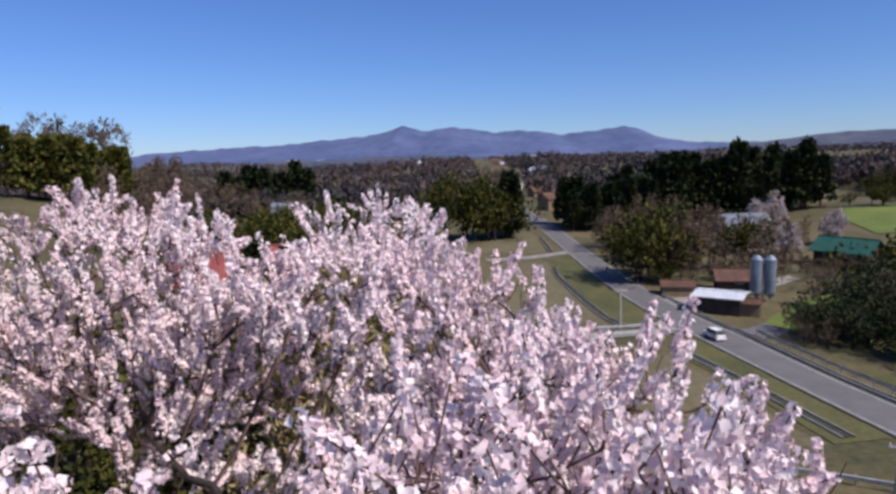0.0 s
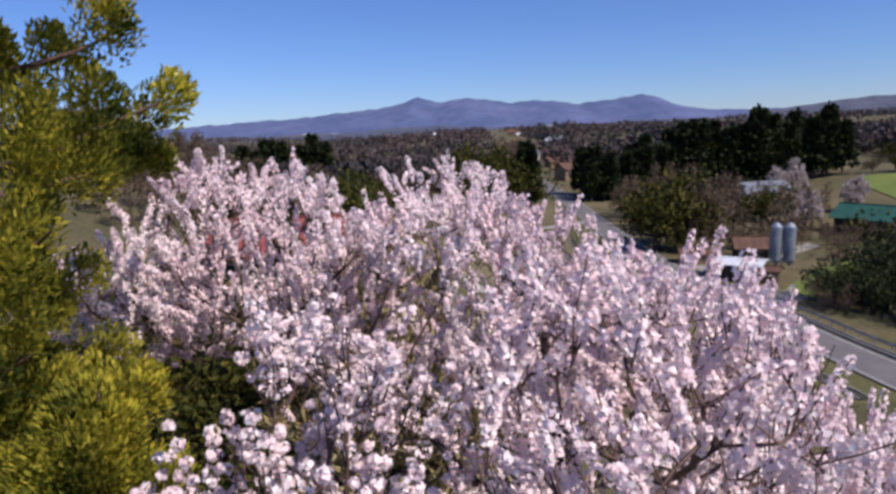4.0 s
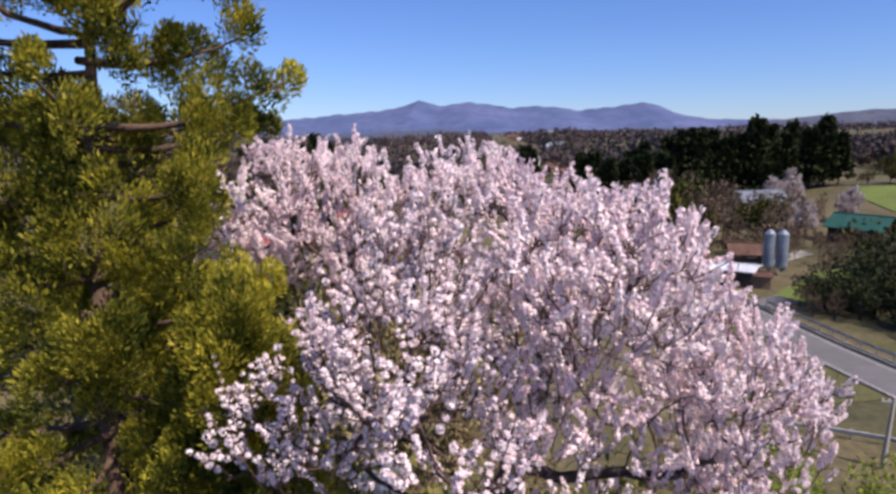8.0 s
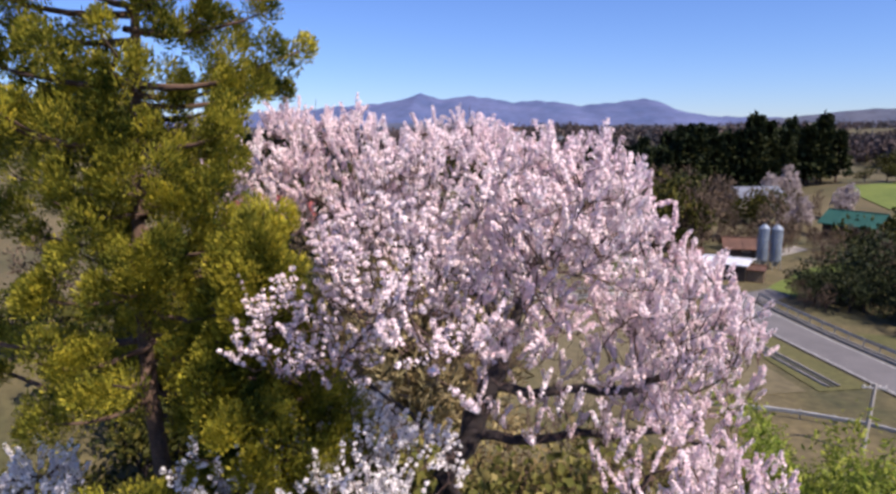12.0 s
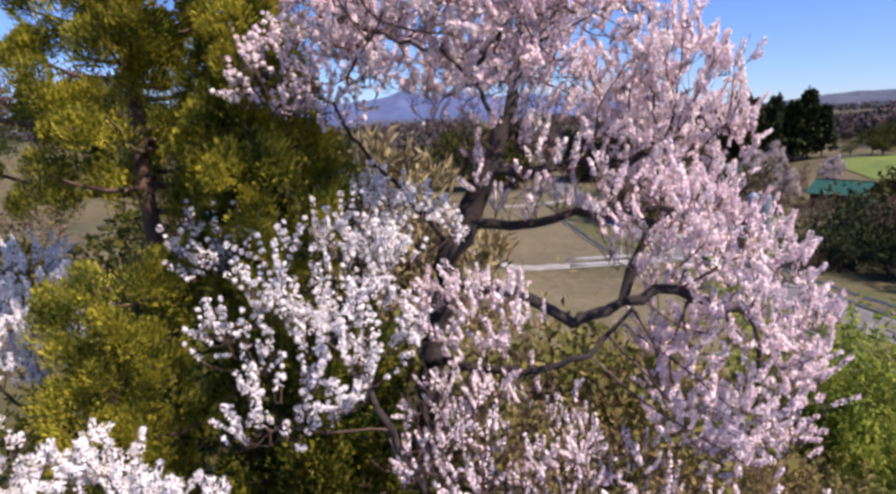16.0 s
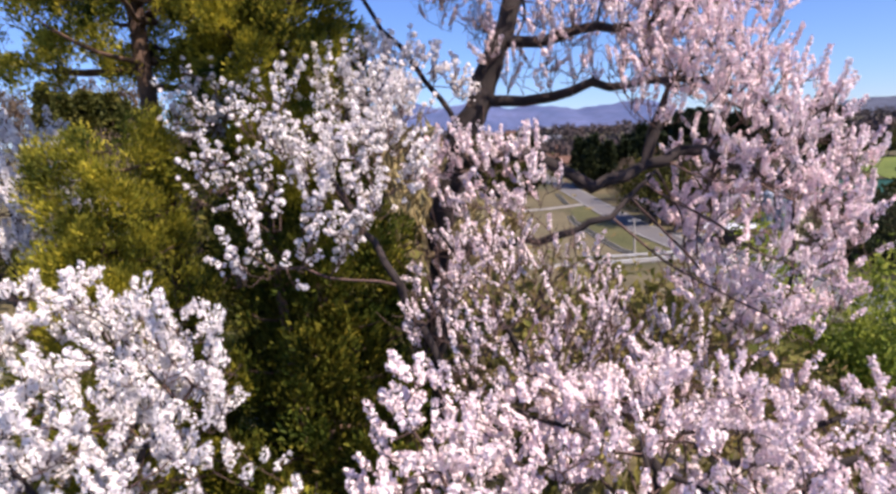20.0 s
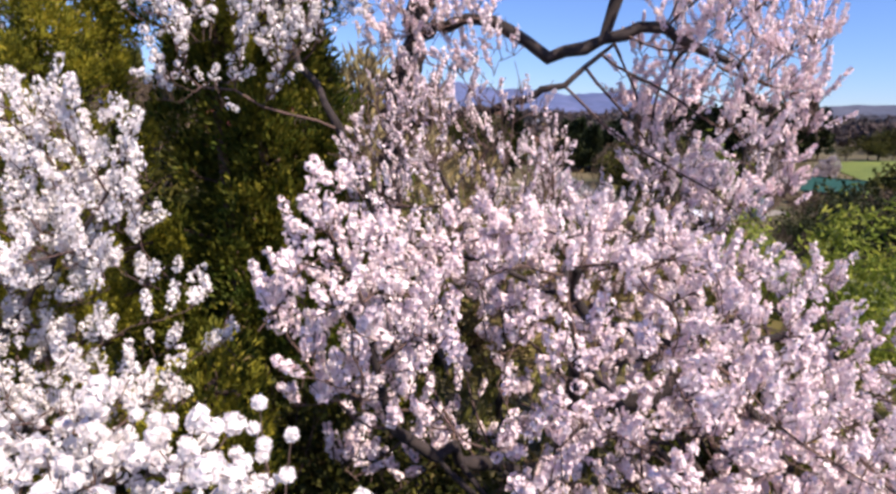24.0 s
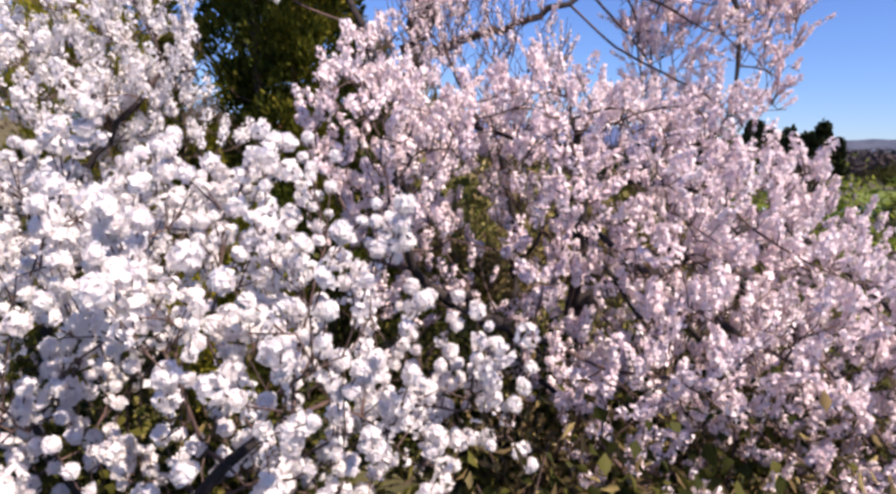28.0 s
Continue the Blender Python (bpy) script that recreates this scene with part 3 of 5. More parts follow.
def cherry(name, label, limbs, blobs, n_points, petals, shoots=1.3, rad=0.03, trunk_r=0.16, seed=1, density=190, petal=0.016, shoot_len=(0.14, 0.40), bare=0.0, beads=0.0, hollow=None, kill=0.2, pale=None, girth=0.0, void=(), slim=()):
    """A flowering cherry: trunk and limbs, grown branches, twigs, and shoots strung with blossom."""
    rnd = np.random.default_rng(seed)
    root = limbs[0][1][0]
    tree = thing(name, label, "tree", root)
    P, par, owner, laid = grow(limbs, blobs, n_points, rnd, hollow=hollow, kill=kill, void=void)
    n = len(P)
    kids = [[] for _ in range(n)]
    for i in range(n):
        if par[i] >= 0:
            kids[par[i]].append(i)
    R = np.zeros(n)
    for i in range(n - 1, -1, -1):
        R[i] = 0.0042 if not kids[i] else (sum(R[k] ** 2.35 for k in kids[i])) ** (1 / 2.35)
    R *= np.clip(trunk_r / R[0], 0.5, 2.5) * np.clip(R / R[0], 0, 1) ** 0.12
    R = np.maximum(R * np.where(R > 0.02, rnd.uniform(0.86, 1.2, n), 1.0), 0.0035)
    if girth:
        for li in set(owner[:laid]):
            run = np.flatnonzero(owner[:laid] == li)
            taper = np.linspace(1.0, 0.32, len(run))
            R[run] = np.maximum(R[run], (trunk_r if li == 0 else girth) * taper) if li not in slim else np.minimum(R[run], 0.034 * taper)
    P = P - np.array(root)
    chains = []
    stack = [0]
    while stack:
        i = stack.pop()
        c = [i] if par[i] < 0 else [par[i], i]
        while kids[i]:
            ks = sorted(kids[i], key=lambda k: -R[k])
            stack += ks[1:]
            i = ks[0]
            c.append(i)
        chains.append(c)
    thick = {}
    thin = []
    for c in chains:
        rr = R[c].copy()
        if par[c[0]] >= 0 or c[0] != 0:
            rr[0] = min(rr[0], rr[1] * 1.15)
        cut = int(np.argmax(rr < 0.02)) if (rr < 0.02).any() else len(c)
        if cut >= 2:
            thick.setdefault(owner[c[min(1, len(c) - 1)]], []).append((P[c[:cut + 1]], rr[:cut + 1]))
        if cut < len(c) - 1 or cut == 0:
            s = max(cut - 1, 0) if cut >= 2 else 0
            thin.append((P[c[s:]], np.minimum(rr[s:], 0.02)))
    for li in sorted(thick):
        for ci, ch in enumerate(sorted(thick[li], key=lambda c: -c[1].max())):
            V, Fq = tubes([ch], 8 if ch[1].max() > 0.04 else 6)
            bulk("trunk" if li == 0 and ci == 0 else "limb" if ci == 0 else "branch", V, Fq, M_BARK, tree, smooth=True)
    # shoots
    tips = np.array([i for i in range(n) if R[i] < 0.012 and par[i] >= 0])
    m = rnd.poisson(shoots, len(tips)) + np.array([1 if not kids[i] else 0 for i in tips])
    src = np.repeat(tips, m)
    along = unit(P[src] - P[par[src]])
    D = unit(0.6 * along + rnd.normal(scale=0.38, size=(len(src), 3)) + np.array([0, 0, 0.95]))
    S0 = P[src] + (P[par[src]] - P[src]) * rnd.uniform(0, 0.9, len(src))[:, None]
    L = rnd.uniform(*shoot_len, len(src))
    bendv = rnd.normal(scale=0.12, size=(len(src), 3)) + np.array([0, 0, 0.1])
    S1 = S0 + D * (L * 0.5)[:, None]
    S2 = S0 + D * L[:, None] + bendv * L[:, None]
    thin += [(np.array([a, b, c]), np.array([0.006, 0.0045, 0.003])) for a, b, c in zip(S0, S1, S2)]
    V, Fq = tubes(thin, 3)
    bulk("twig", V, Fq, M_TWIG, tree, smooth=True)["kind"] = "stuff"
    keep = rnd.uniform(size=len(src)) >= (bare if hollow is None else np.where(hollow(S2 + np.array(root)), 0.62, bare))
    if pale is not None:
        w = keep & pale(S2 + np.array(root))
        keep &= ~w
        V, Ft = blossom_mesh(S0[w], S1[w], S2[w], L[w], rad * 1.1, density, petal, 0.07, rnd)
        bulk("blossom", V, Ft, M_PALE, tree, "paler rounded blossom on the forward bough")["kind"] = "stuff"
    V, Ft = blossom_mesh(S0[keep], S1[keep], S2[keep], L[keep], rad, density, petal, beads, rnd)
    bulk("blossom", V, Ft, petals, tree)["kind"] = "stuff"
    return tree


MAIN_TRUNK = [(-0.1, 1.3, 14.2), (0.05, 1.15, 16.0), (0.2, 1.05, 17.6), (0.3, 1.0, 18.6), (0.38, 1.0, 19.2), (0.58, 1.0, 20.1), (0.86, 1.0, 20.45), (1.02, 1.0, 20.9), (1.2, 1.0, 21.3), (1.28, 1.0, 21.65)]


def limb_list(trunk, branches):
    """Limbs that spring from the trunk at the node nearest to their first point."""
    out = [(None, trunk)]
    n, p = 1, [np.array(trunk[0], float)]
    step = 0.2

    def lay(last, pts):
        for q in pts:
            q = np.array(q, float)
            k = max(1, int(np.linalg.norm(q - p[last]) / step))
            p0 = p[last]
            for s in range(1, k + 1):
                p.append(p0 + (q - p0) * s / k)
            last = len(p) - 1
    lay(0, trunk[1:])
    for br in branches:
        k = int(np.argmin([np.linalg.norm(v - np.array(br[0])) for v in p]))
        out.append((k, br[1:]))
        lay(k, br[1:])
    return out


MAIN = limb_list(MAIN_TRUNK, [
    [(1.28, 1.0, 21.6), (1.1, 1.0, 22.0), (0.9, 1.0, 22.35), (0.55, 1.1, 22.7), (-0.4, 1.6, 23.0), (-1.6, 2.6, 23.4), (-2.6, 3.4, 23.7)],
    [(1.28, 1.0, 21.6), (1.45, 1.05, 22.1), (1.6, 1.3, 22.6), (1.6, 1.9, 23.1)],
    [(1.15, 1.0, 21.1), (1.6, 0.8, 21.1), (2.26, 0.7, 21.24), (2.86, 0.7, 21.2), (3.6, 1.0, 21.5)],
    [(0.86, 1.0, 20.45), (1.4, 0.9, 20.42), (1.95, 0.85, 20.5), (2.64, 0.8, 20.55), (3.3, 0.9, 20.6), (4.2, 1.0, 20.3)],
    [(0.45, 1.0, 19.6), (0.8, 0.4, 19.8), (1.15, 0.0, 19.8), (1.6, -0.1, 19.68), (2.05, -0.1, 19.4), (2.65, 0.0, 19.62), (3.3, 0.0, 19.75), (4.2, 0.2, 19.4)],
    [(2.65, 0.0, 19.62), (2.75, 0.0, 20.0), (2.9, 0.0, 20.45)],
    [(0.3, 1.0, 18.6), (0.9, 0.1, 18.75), (1.6, -0.3, 18.9), (2.2, -0.4, 19.1), (2.75, -0.1, 19.56)],
    [(0.6, 1.0, 20.1), (0.2, 0.7, 20.7), (-0.3, 0.2, 21.4), (-0.55, -0.4, 22.0), (-0.2, -0.9, 22.4), (0.2, -1.1, 23.0)],
    [(0.94, 1.0, 22.3), (1.3, 0.2, 22.8), (1.7, -0.6, 23.3)],
    [(1.15, 1.0, 21.1), (1.5, 1.8, 21.9), (1.6, 2.8, 23.0)],
    [(-0.55, -0.4, 22.0), (-1.0, -0.6, 22.3)],
])
MAIN_BLOBS = [((0.6, 2.5, 23.15), (2.0, 2.0, 1.2), 7.6), ((-1.5, 3.1, 23.6), (1.6, 1.5, 1.0), 3.8), ((-2.7, 3.1, 23.4), (1.0, 1.2, 0.9), 1.6), ((-2.15, 4.0, 24.3), (0.55, 0.6, 0.5), 0.6), ((0.5, 4.1, 24.2), (0.75, 0.6, 0.4), 0.7),
              ((1.7, -0.7, 23.6), (0.85, 0.95, 0.75), 2.4), ((2.05, 0.6, 23.38), (0.95, 1.1, 0.6), 2.4), ((2.9, 0.75, 22.6), (0.85, 1.2, 0.75), 2.5), ((3.5, 1.0, 21.95), (0.9, 1.3, 0.85), 2.4), ((3.9, 1.8, 21.2), (0.95, 1.4, 1.0), 2.6), ((3.9, -0.1, 19.0), (1.05, 1.3, 1.75), 4.7), ((1.2, -0.6, 22.5), (0.8, 0.8, 0.6), 1.4), ((1.5, 3.4, 22.2), (1.8, 1.4, 0.95), 2.0),
              ((2.9, -0.3, 20.6), (0.75, 0.85, 0.75), 1.4), ((1.9, 0.8, 21.2), (1.3, 1.0, 0.8), 1.8), ((0.9, -0.3, 19.5), (0.9, 0.5, 0.5), 0.9),
              ((-0.75, -0.6, 22.2), (0.85, 0.6, 0.5), 1.2), ((0.1, -1.1, 23.0), (0.7, 0.8, 0.55), 1.3), ((0.2, -0.8, 23.7), (0.6, 0.5, 0.4), 0.7), ((0.6, -2.1, 22.9), (0.6, 0.45, 0.4), 0.6)]


def under_crown(A):
    """The shaded hollow below the big crown, where twigs carry little blossom."""
    return (A[:, 2] > 20.2) & (A[:, 2] < np.where(A[:, 1] < 0.8, 21.75, 22.6) - 0.16 * np.abs(A[:, 0] - 0.9)) & (A[:, 0] < 2.8)


def white_bough(A):
    """The forward bough on the cypress side, whose blossom is set paler and rounder."""
    return (A[:, 1] < 0.1) & (A[:, 0] < 0.95 - 0.25 * (A[:, 1] + 1.0)) & (A[:, 2] > 21.6)


cherry("cherry_tree", "large old pink cherry tree in full bloom with dark spreading limbs", MAIN, MAIN_BLOBS, 14200, M_PINK, 1.1, 0.033, 0.17, 3, density=250, petal=0.0165, shoot_len=(0.15, 0.42), kill=0.17, hollow=under_crown, pale=white_bough, girth=0.07, slim=(1, 8, 9, 11), bare=0.1, void=[((-0.2, 0.9, 23.3), (1.0, 0.85, 0.9))])
cherry("cherry_tree", "white-blossomed cherry with loose drooping boughs beside the old tree",
       limb_list([(0.6, -0.5, 14.3), (0.5, -0.9, 16.5), (0.3, -1.1, 17.9), (0.0, -1.15, 18.6), (-0.4, -1.1, 19.2), (-0.7, -0.8, 19.7)], [
           [(0.0, -1.15, 18.6), (-0.6, -1.6, 18.8), (-1.2, -1.9, 19.1)], [(-0.4, -1.1, 19.2), (-0.1, -1.5, 19.5)], [(-0.7, -0.8, 19.7), (-1.3, -0.4, 20.1), (-1.9, -0.2, 20.3)],
           [(-0.7, -0.8, 19.7), (-0.6, -0.1, 20.4), (-0.7, 0.3, 20.8)]]),
       [((-1.75, -0.2, 20.3), (0.9, 0.8, 0.42), 1.3), ((-0.55, 0.35, 20.7), (0.85, 0.75, 0.45), 1.3), ((-0.75, -0.7, 20.2), (1.1, 0.8, 0.5), 1.6), ((-1.2, -1.4, 19.7), (0.75, 0.6, 0.35), 0.9), ((-0.1, -1.6, 19.75), (0.6, 0.6, 0.42), 0.8), ((-0.5, -2.0, 19.3), (0.6, 0.35, 0.28), 0.5), ((0.2, 0.0, 20.4), (0.7, 0.7, 0.48), 1.1), ((-1.1, -2.0, 18.92), (0.4, 0.25, 0.2), 0.3)],
       2250, M_WHITE, 1.5, 0.036, 0.038, 5, petal=0.017, beads=0.07)
cherry("cherry_tree", "broad pale pink cherry in full bloom low on the knoll",
                        limb_list([(2.2, -1.2, 14.3), (2.2, -1.3, 15.2), (2.3, -1.4, 15.8)], [
                            [(2.2, -1.3, 15.2), (1.4, -2.2, 15.8), (0.7, -2.8, 16.4)], [(2.3, -1.4, 15.8), (3.4, -1.5, 16.4), (4.3, -1.4, 16.8)], [(2.3, -1.4, 15.8), (2.2, -2.2, 16.8), (2.1, -2.4, 17.6)], [(2.2, -1.3, 15.2), (3.0, -0.6, 16.2), (4.6, -0.5, 16.8)]]),
                        [((2.1, -2.5, 16.6), (2.3, 1.75, 1.55), 7.5), ((0.5, -3.2, 17.4), (0.7, 0.7, 0.65), 1.0), ((4.1, -1.2, 16.4), (1.4, 1.3, 1.2), 2.2), ((3.0, -3.6, 16.2), (1.3, 1.0, 1.0), 2.4), ((4.6, -1.9, 16.0), (1.5, 1.2, 1.3), 2.8), ((4.1, -3.0, 15.5), (1.5, 1.1, 0.9), 2.6), ((4.7, -3.2, 15.6), (1.2, 0.9, 1.0), 1.8), ((3.3, -3.8, 15.1), (1.5, 0.9, 0.7), 1.8), ((0.4, -2.9, 17.95), (0.4, 0.4, 0.45), 0.4), ((2.7, -4.0, 15.7), (1.1, 0.8, 0.9), 1.7)], 7200, M_PALE, 1.05, 0.042, 0.13, 8, density=280, petal=0.0185, shoot_len=(0.12, 0.30), girth=0.05, void=[((0.7, -3.7, 15.9), (0.95, 1.0, 0.85))])
cherry("cherry_tree", "sparse twiggy young cherry with scattered pale blossom",
                        limb_list([(1.7, 0.2, 14.2), (1.7, 0.0, 16.0), (1.6, -0.4, 17.0)], [[(1.7, 0.0, 16.0), (2.6, -0.4, 17.2)], [(1.6, -0.4, 17.0), (1.1, -0.8, 17.9)]]),
                        [((1.1, -1.1, 18.2), (1.2, 1.1, 1.0), 3.4), ((2.4, -0.6, 17.4), (1.3, 0.9, 0.7), 1.6)], 3200, M_PALE, 1.3, 0.022, 0.05, 13, density=140, bare=0.52)
cherry("cherry_tree", "white cherry in dense full bloom on the knoll",
                        limb_list([(-2.9, -2.3, 14.6), (-2.9, -2.3, 15.8), (-3.0, -2.2, 16.6)], [
                            [(-2.9, -2.3, 15.8), (-2.2, -3.0, 16.3), (-1.6, -3.5, 16.7)], [(-3.0, -2.2, 16.6), (-2.2, -2.3, 17.4), (-1.6, -2.4, 18.1)], [(-3.0, -2.2, 16.6), (-3.8, -2.1, 17.6)]]),
                        [((-3.3, -2.2, 17.7), (1.7, 1.1, 1.5), 4), ((-1.75, -2.5, 18.1), (0.6, 0.5, 0.85), 1.2), ((-2.2, -2.9, 17.5), (1.0, 0.8, 1.1), 1.8), ((-2.0, -3.6, 16.5), (1.2, 0.7, 0.65), 1.6), ((-0.9, -2.9, 17.0), (0.6, 0.5, 0.6), 0.35), ((-2.9, -3.0, 15.6), (1.6, 0.8, 0.8), 1.6)], 2800, M_WHITE, 1.6, 0.044, 0.06, 17, density=250, petal=0.018, shoot_len=(0.12, 0.30), bare=0.08, void=[((-2.05, -3.0, 17.2), (0.9, 0.7, 0.36))])
cherry("cherry_tree", "small white cherry in bloom beside the cypress",
                         limb_list([(-4.7, 0.3, 14.2), (-4.7, 0.3, 17.0), (-4.6, 0.2, 18.4)], [[(-4.7, 0.3, 17.0), (-4.3, 0.1, 18.3)]]),
                         [((-4.6, 0.2, 19.25), (0.95, 0.8, 1.1), 1)], 1000, M_WHITE, 1.6, 0.042, 0.08, 19, petal=0.019)
cherry("cherry_tree", "low white cherry with large snowy blossom clusters",
                        limb_list([(-0.5, -5.0, 14.4), (-0.5, -5.1, 15.2)], [[(-0.5, -5.1, 15.2), (0.1, -5.4, 15.9)], [(-0.5, -5.1, 15.2), (-1.1, -5.2, 16.0)]]),
                        [((-0.45, -4.95, 16.45), (1.3, 0.8, 1.0), 1.3), ((0.2, -5.5, 16.6), (0.8, 0.6, 0.75), 0.7), ((-1.2, -5.5, 15.6), (0.9, 0.7, 0.7), 0.95), ((0.4, -5.2, 15.6), (0.9, 0.6, 0.65), 0.75), ((1.0, -4.75, 15.95), (0.55, 0.45, 0.45), 0.45)], 1300, M_WHITE, 1.0, 0.049, 0.042, 23, density=420, petal=0.021, beads=0.11)


# ---- cypresses and evergreens near by ----
def cypress(name, label, base, height, boughs, seed, mat, per_tuft=34, first=0.1, bough_len=(1.0, 3.0), tuft_r=0.3, trunk_r=0.16, spray=0.10, droop=0.12, profile=None, shape=0.75, lean=0.0, tiers=0):
    """A conifer: trunk, boughs that sweep out and lift, and tufts of fan-shaped sprays."""
    rnd = np.random.default_rng(seed)
    tree = thing(name, label, "tree", base)
    tz = np.linspace(0, height, 12)
    tp = np.stack([0.12 * np.sin(tz * 0.6 + seed), 0.1 * np.cos(tz * 0.5), tz], 1)
    V, Fq = tubes([(tp, trunk_r * (1 - tz / height * 0.92))], 10)
    bulk("trunk", V, Fq, M_CYPBARK, tree, smooth=True)
    chains, TC, TD, TR = [], [], [], []
    for k in range(boughs):
        h = first + (0.98 - first) * (k + rnd.uniform(0, 1)) / boughs
        if tiers:
            h = first + (0.98 - first) * (math.floor((h - first) / (0.98 - first) * tiers) + 0.5 + rnd.normal(0, 0.24)) / tiers
        az = k * 2.399 + rnd.uniform(-0.4, 0.4)
        l = bough_len[0] + (bough_len[1] - bough_len[0]) * (1 - h) ** shape * rnd.uniform(0.7, 1.1)
        if profile:
            l = float(np.interp(h, [q[0] for q in profile], [q[1] for q in profile])) * rnd.uniform(0.75, 1.05)
            l *= 1 + (lean * max(0.0, -math.cos(az)) if h < 0.54 else 0.0)
            l *= 1 - 0.35 * max(0.0, math.sin(az))
        d = np.array([math.cos(az), math.sin(az), 0])
        s = np.linspace(0, 1, 7)
        z = h * height + l * (-droop * 2.2 * s + (droop * 2.6) * s ** 2.2) + 0.15 * l * s
        pts = np.stack([d[0] * l * s + rnd.normal(scale=0.03, size=7), d[1] * l * s + rnd.normal(scale=0.03, size=7), z], 1)
        chains.append((pts, np.linspace(0.035, 0.008, 7) * (0.5 + l / bough_len[1])))
        nt_ = int(2.5 + l * 2.8)
        for q in range(nt_):
            u = 1 - rnd.uniform(0, 0.85) ** 1.4
            p = np.array([np.interp(u, s, pts[:, c]) for c in range(3)])
            side = np.array([-d[1], d[0], 0]) * rnd.normal(scale=0.26 * l * (1.15 - u) + 0.1)
            TC.append(p + side + np.array([0, 0, rnd.uniform(-0.2, 0.26)]))
            TD.append(d * 0.5 + unit(side) * 0.3 + np.array([0, 0, 0.6]))
            TR.append(tuft_r * rnd.uniform(0.6, 1.2))
    for ch in chains:
        V, Fq = tubes([ch], 5)
        bulk("bough", V, Fq, M_CYPBARK, tree, smooth=True)
    TC, TD, TR = np.array(TC), unit(np.array(TD)), np.array(TR)
    n = len(TC)
    off = unit(rnd.normal(size=(n * per_tuft, 3)) + 0.5 * np.repeat(TD, per_tuft, 0)) * (rnd.uniform(0.15, 1, n * per_tuft) ** 0.6 * np.repeat(TR, per_tuft))[:, None] * np.array([0.9, 0.9, 1.1])
    C = np.repeat(TC, per_tuft, 0) + off
    D = unit(off) * 0.7 + 0.9 * np.repeat(TD, per_tuft, 0) + rnd.normal(scale=0.3, size=off.shape) + np.array([0, 0, 0.35])
    V, Ft = sprays(C, D, spray * 1.15, spray * 0.21, rnd)
    bulk("foliage", V, Ft, mat, tree)["kind"] = "stuff"
    return tree


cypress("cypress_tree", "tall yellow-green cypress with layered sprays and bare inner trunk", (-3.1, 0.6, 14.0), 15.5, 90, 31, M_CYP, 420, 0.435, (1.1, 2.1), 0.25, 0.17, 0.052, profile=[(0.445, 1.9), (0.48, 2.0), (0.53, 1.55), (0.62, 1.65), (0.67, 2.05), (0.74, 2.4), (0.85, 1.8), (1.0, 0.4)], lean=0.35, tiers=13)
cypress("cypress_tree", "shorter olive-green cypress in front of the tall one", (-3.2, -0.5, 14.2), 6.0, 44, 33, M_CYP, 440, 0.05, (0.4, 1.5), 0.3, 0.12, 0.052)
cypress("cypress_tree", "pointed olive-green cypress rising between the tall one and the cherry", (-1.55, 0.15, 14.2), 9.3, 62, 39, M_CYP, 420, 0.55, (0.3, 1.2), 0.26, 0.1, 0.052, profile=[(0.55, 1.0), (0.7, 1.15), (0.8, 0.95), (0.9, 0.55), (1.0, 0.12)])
cypress("cypress_tree", "dark green cypress below the cherry boughs, shade in its colour", (-1.3, 0.8, 14.2), 6.9, 80, 35, M_CYPD, 190, 0.05, (0.4, 1.9), 0.3, 0.1, 0.085)
cypress("cypress_tree", "small olive cypress among the white cherries", (-1.0, -2.1, 14.6), 1.9, 20, 37, M_CYP, 120, 0.05, (0.3, 0.7), 0.22, 0.06, 0.07)


# ---- trees of the valley ----
def at_ground(x, y, rz=0.0, s=1.0, sink=0.05, sz=None):
    return pose(x, y, float(lie(x, y)) - sink, 0, 0, rz) @ Matrix.Diagonal((s, s, sz or s, 1))


def cedar_proto(seed, height, label, mat=M_CEDAR):
    """A dark conical conifer: trunk and drooping sprays in uneven tiers."""
    rnd = np.random.default_rng(seed)
    tree = thing("cedar_tree", label, "tree", group="cedars of the valley")
    z = np.linspace(0, height, 8)
    V, Fq = tubes([(np.stack([0 * z, 0 * z, z], 1), 0.02 * height * (1 - z / height * 0.9))], 7)
    bulk("trunk", V, Fq, M_CYPBARK, tree, smooth=True)
    n = 850
    h = rnd.uniform(0.1, 1, n) ** 0.8
    wob = 1 + 0.35 * np.sin(h * 23 + seed) * rnd.uniform(0.3, 1, n)
    r = height * 0.23 * (1 - h) ** 0.7 * wob * rnd.uniform(0.35, 1.0, n) + 0.1
    az = rnd.uniform(0, 2 * np.pi, n)
    C = np.stack([r * np.cos(az), r * np.sin(az), h * height], 1)
    D = np.stack([np.cos(az), np.sin(az), rnd.normal(0.1, 0.35, n)], 1)
    V, Ft = sprays(C, D, 0.088 * height, 0.038 * height, rnd, 0.4)
    bulk("crown", V, Ft, mat, tree)
    return tree


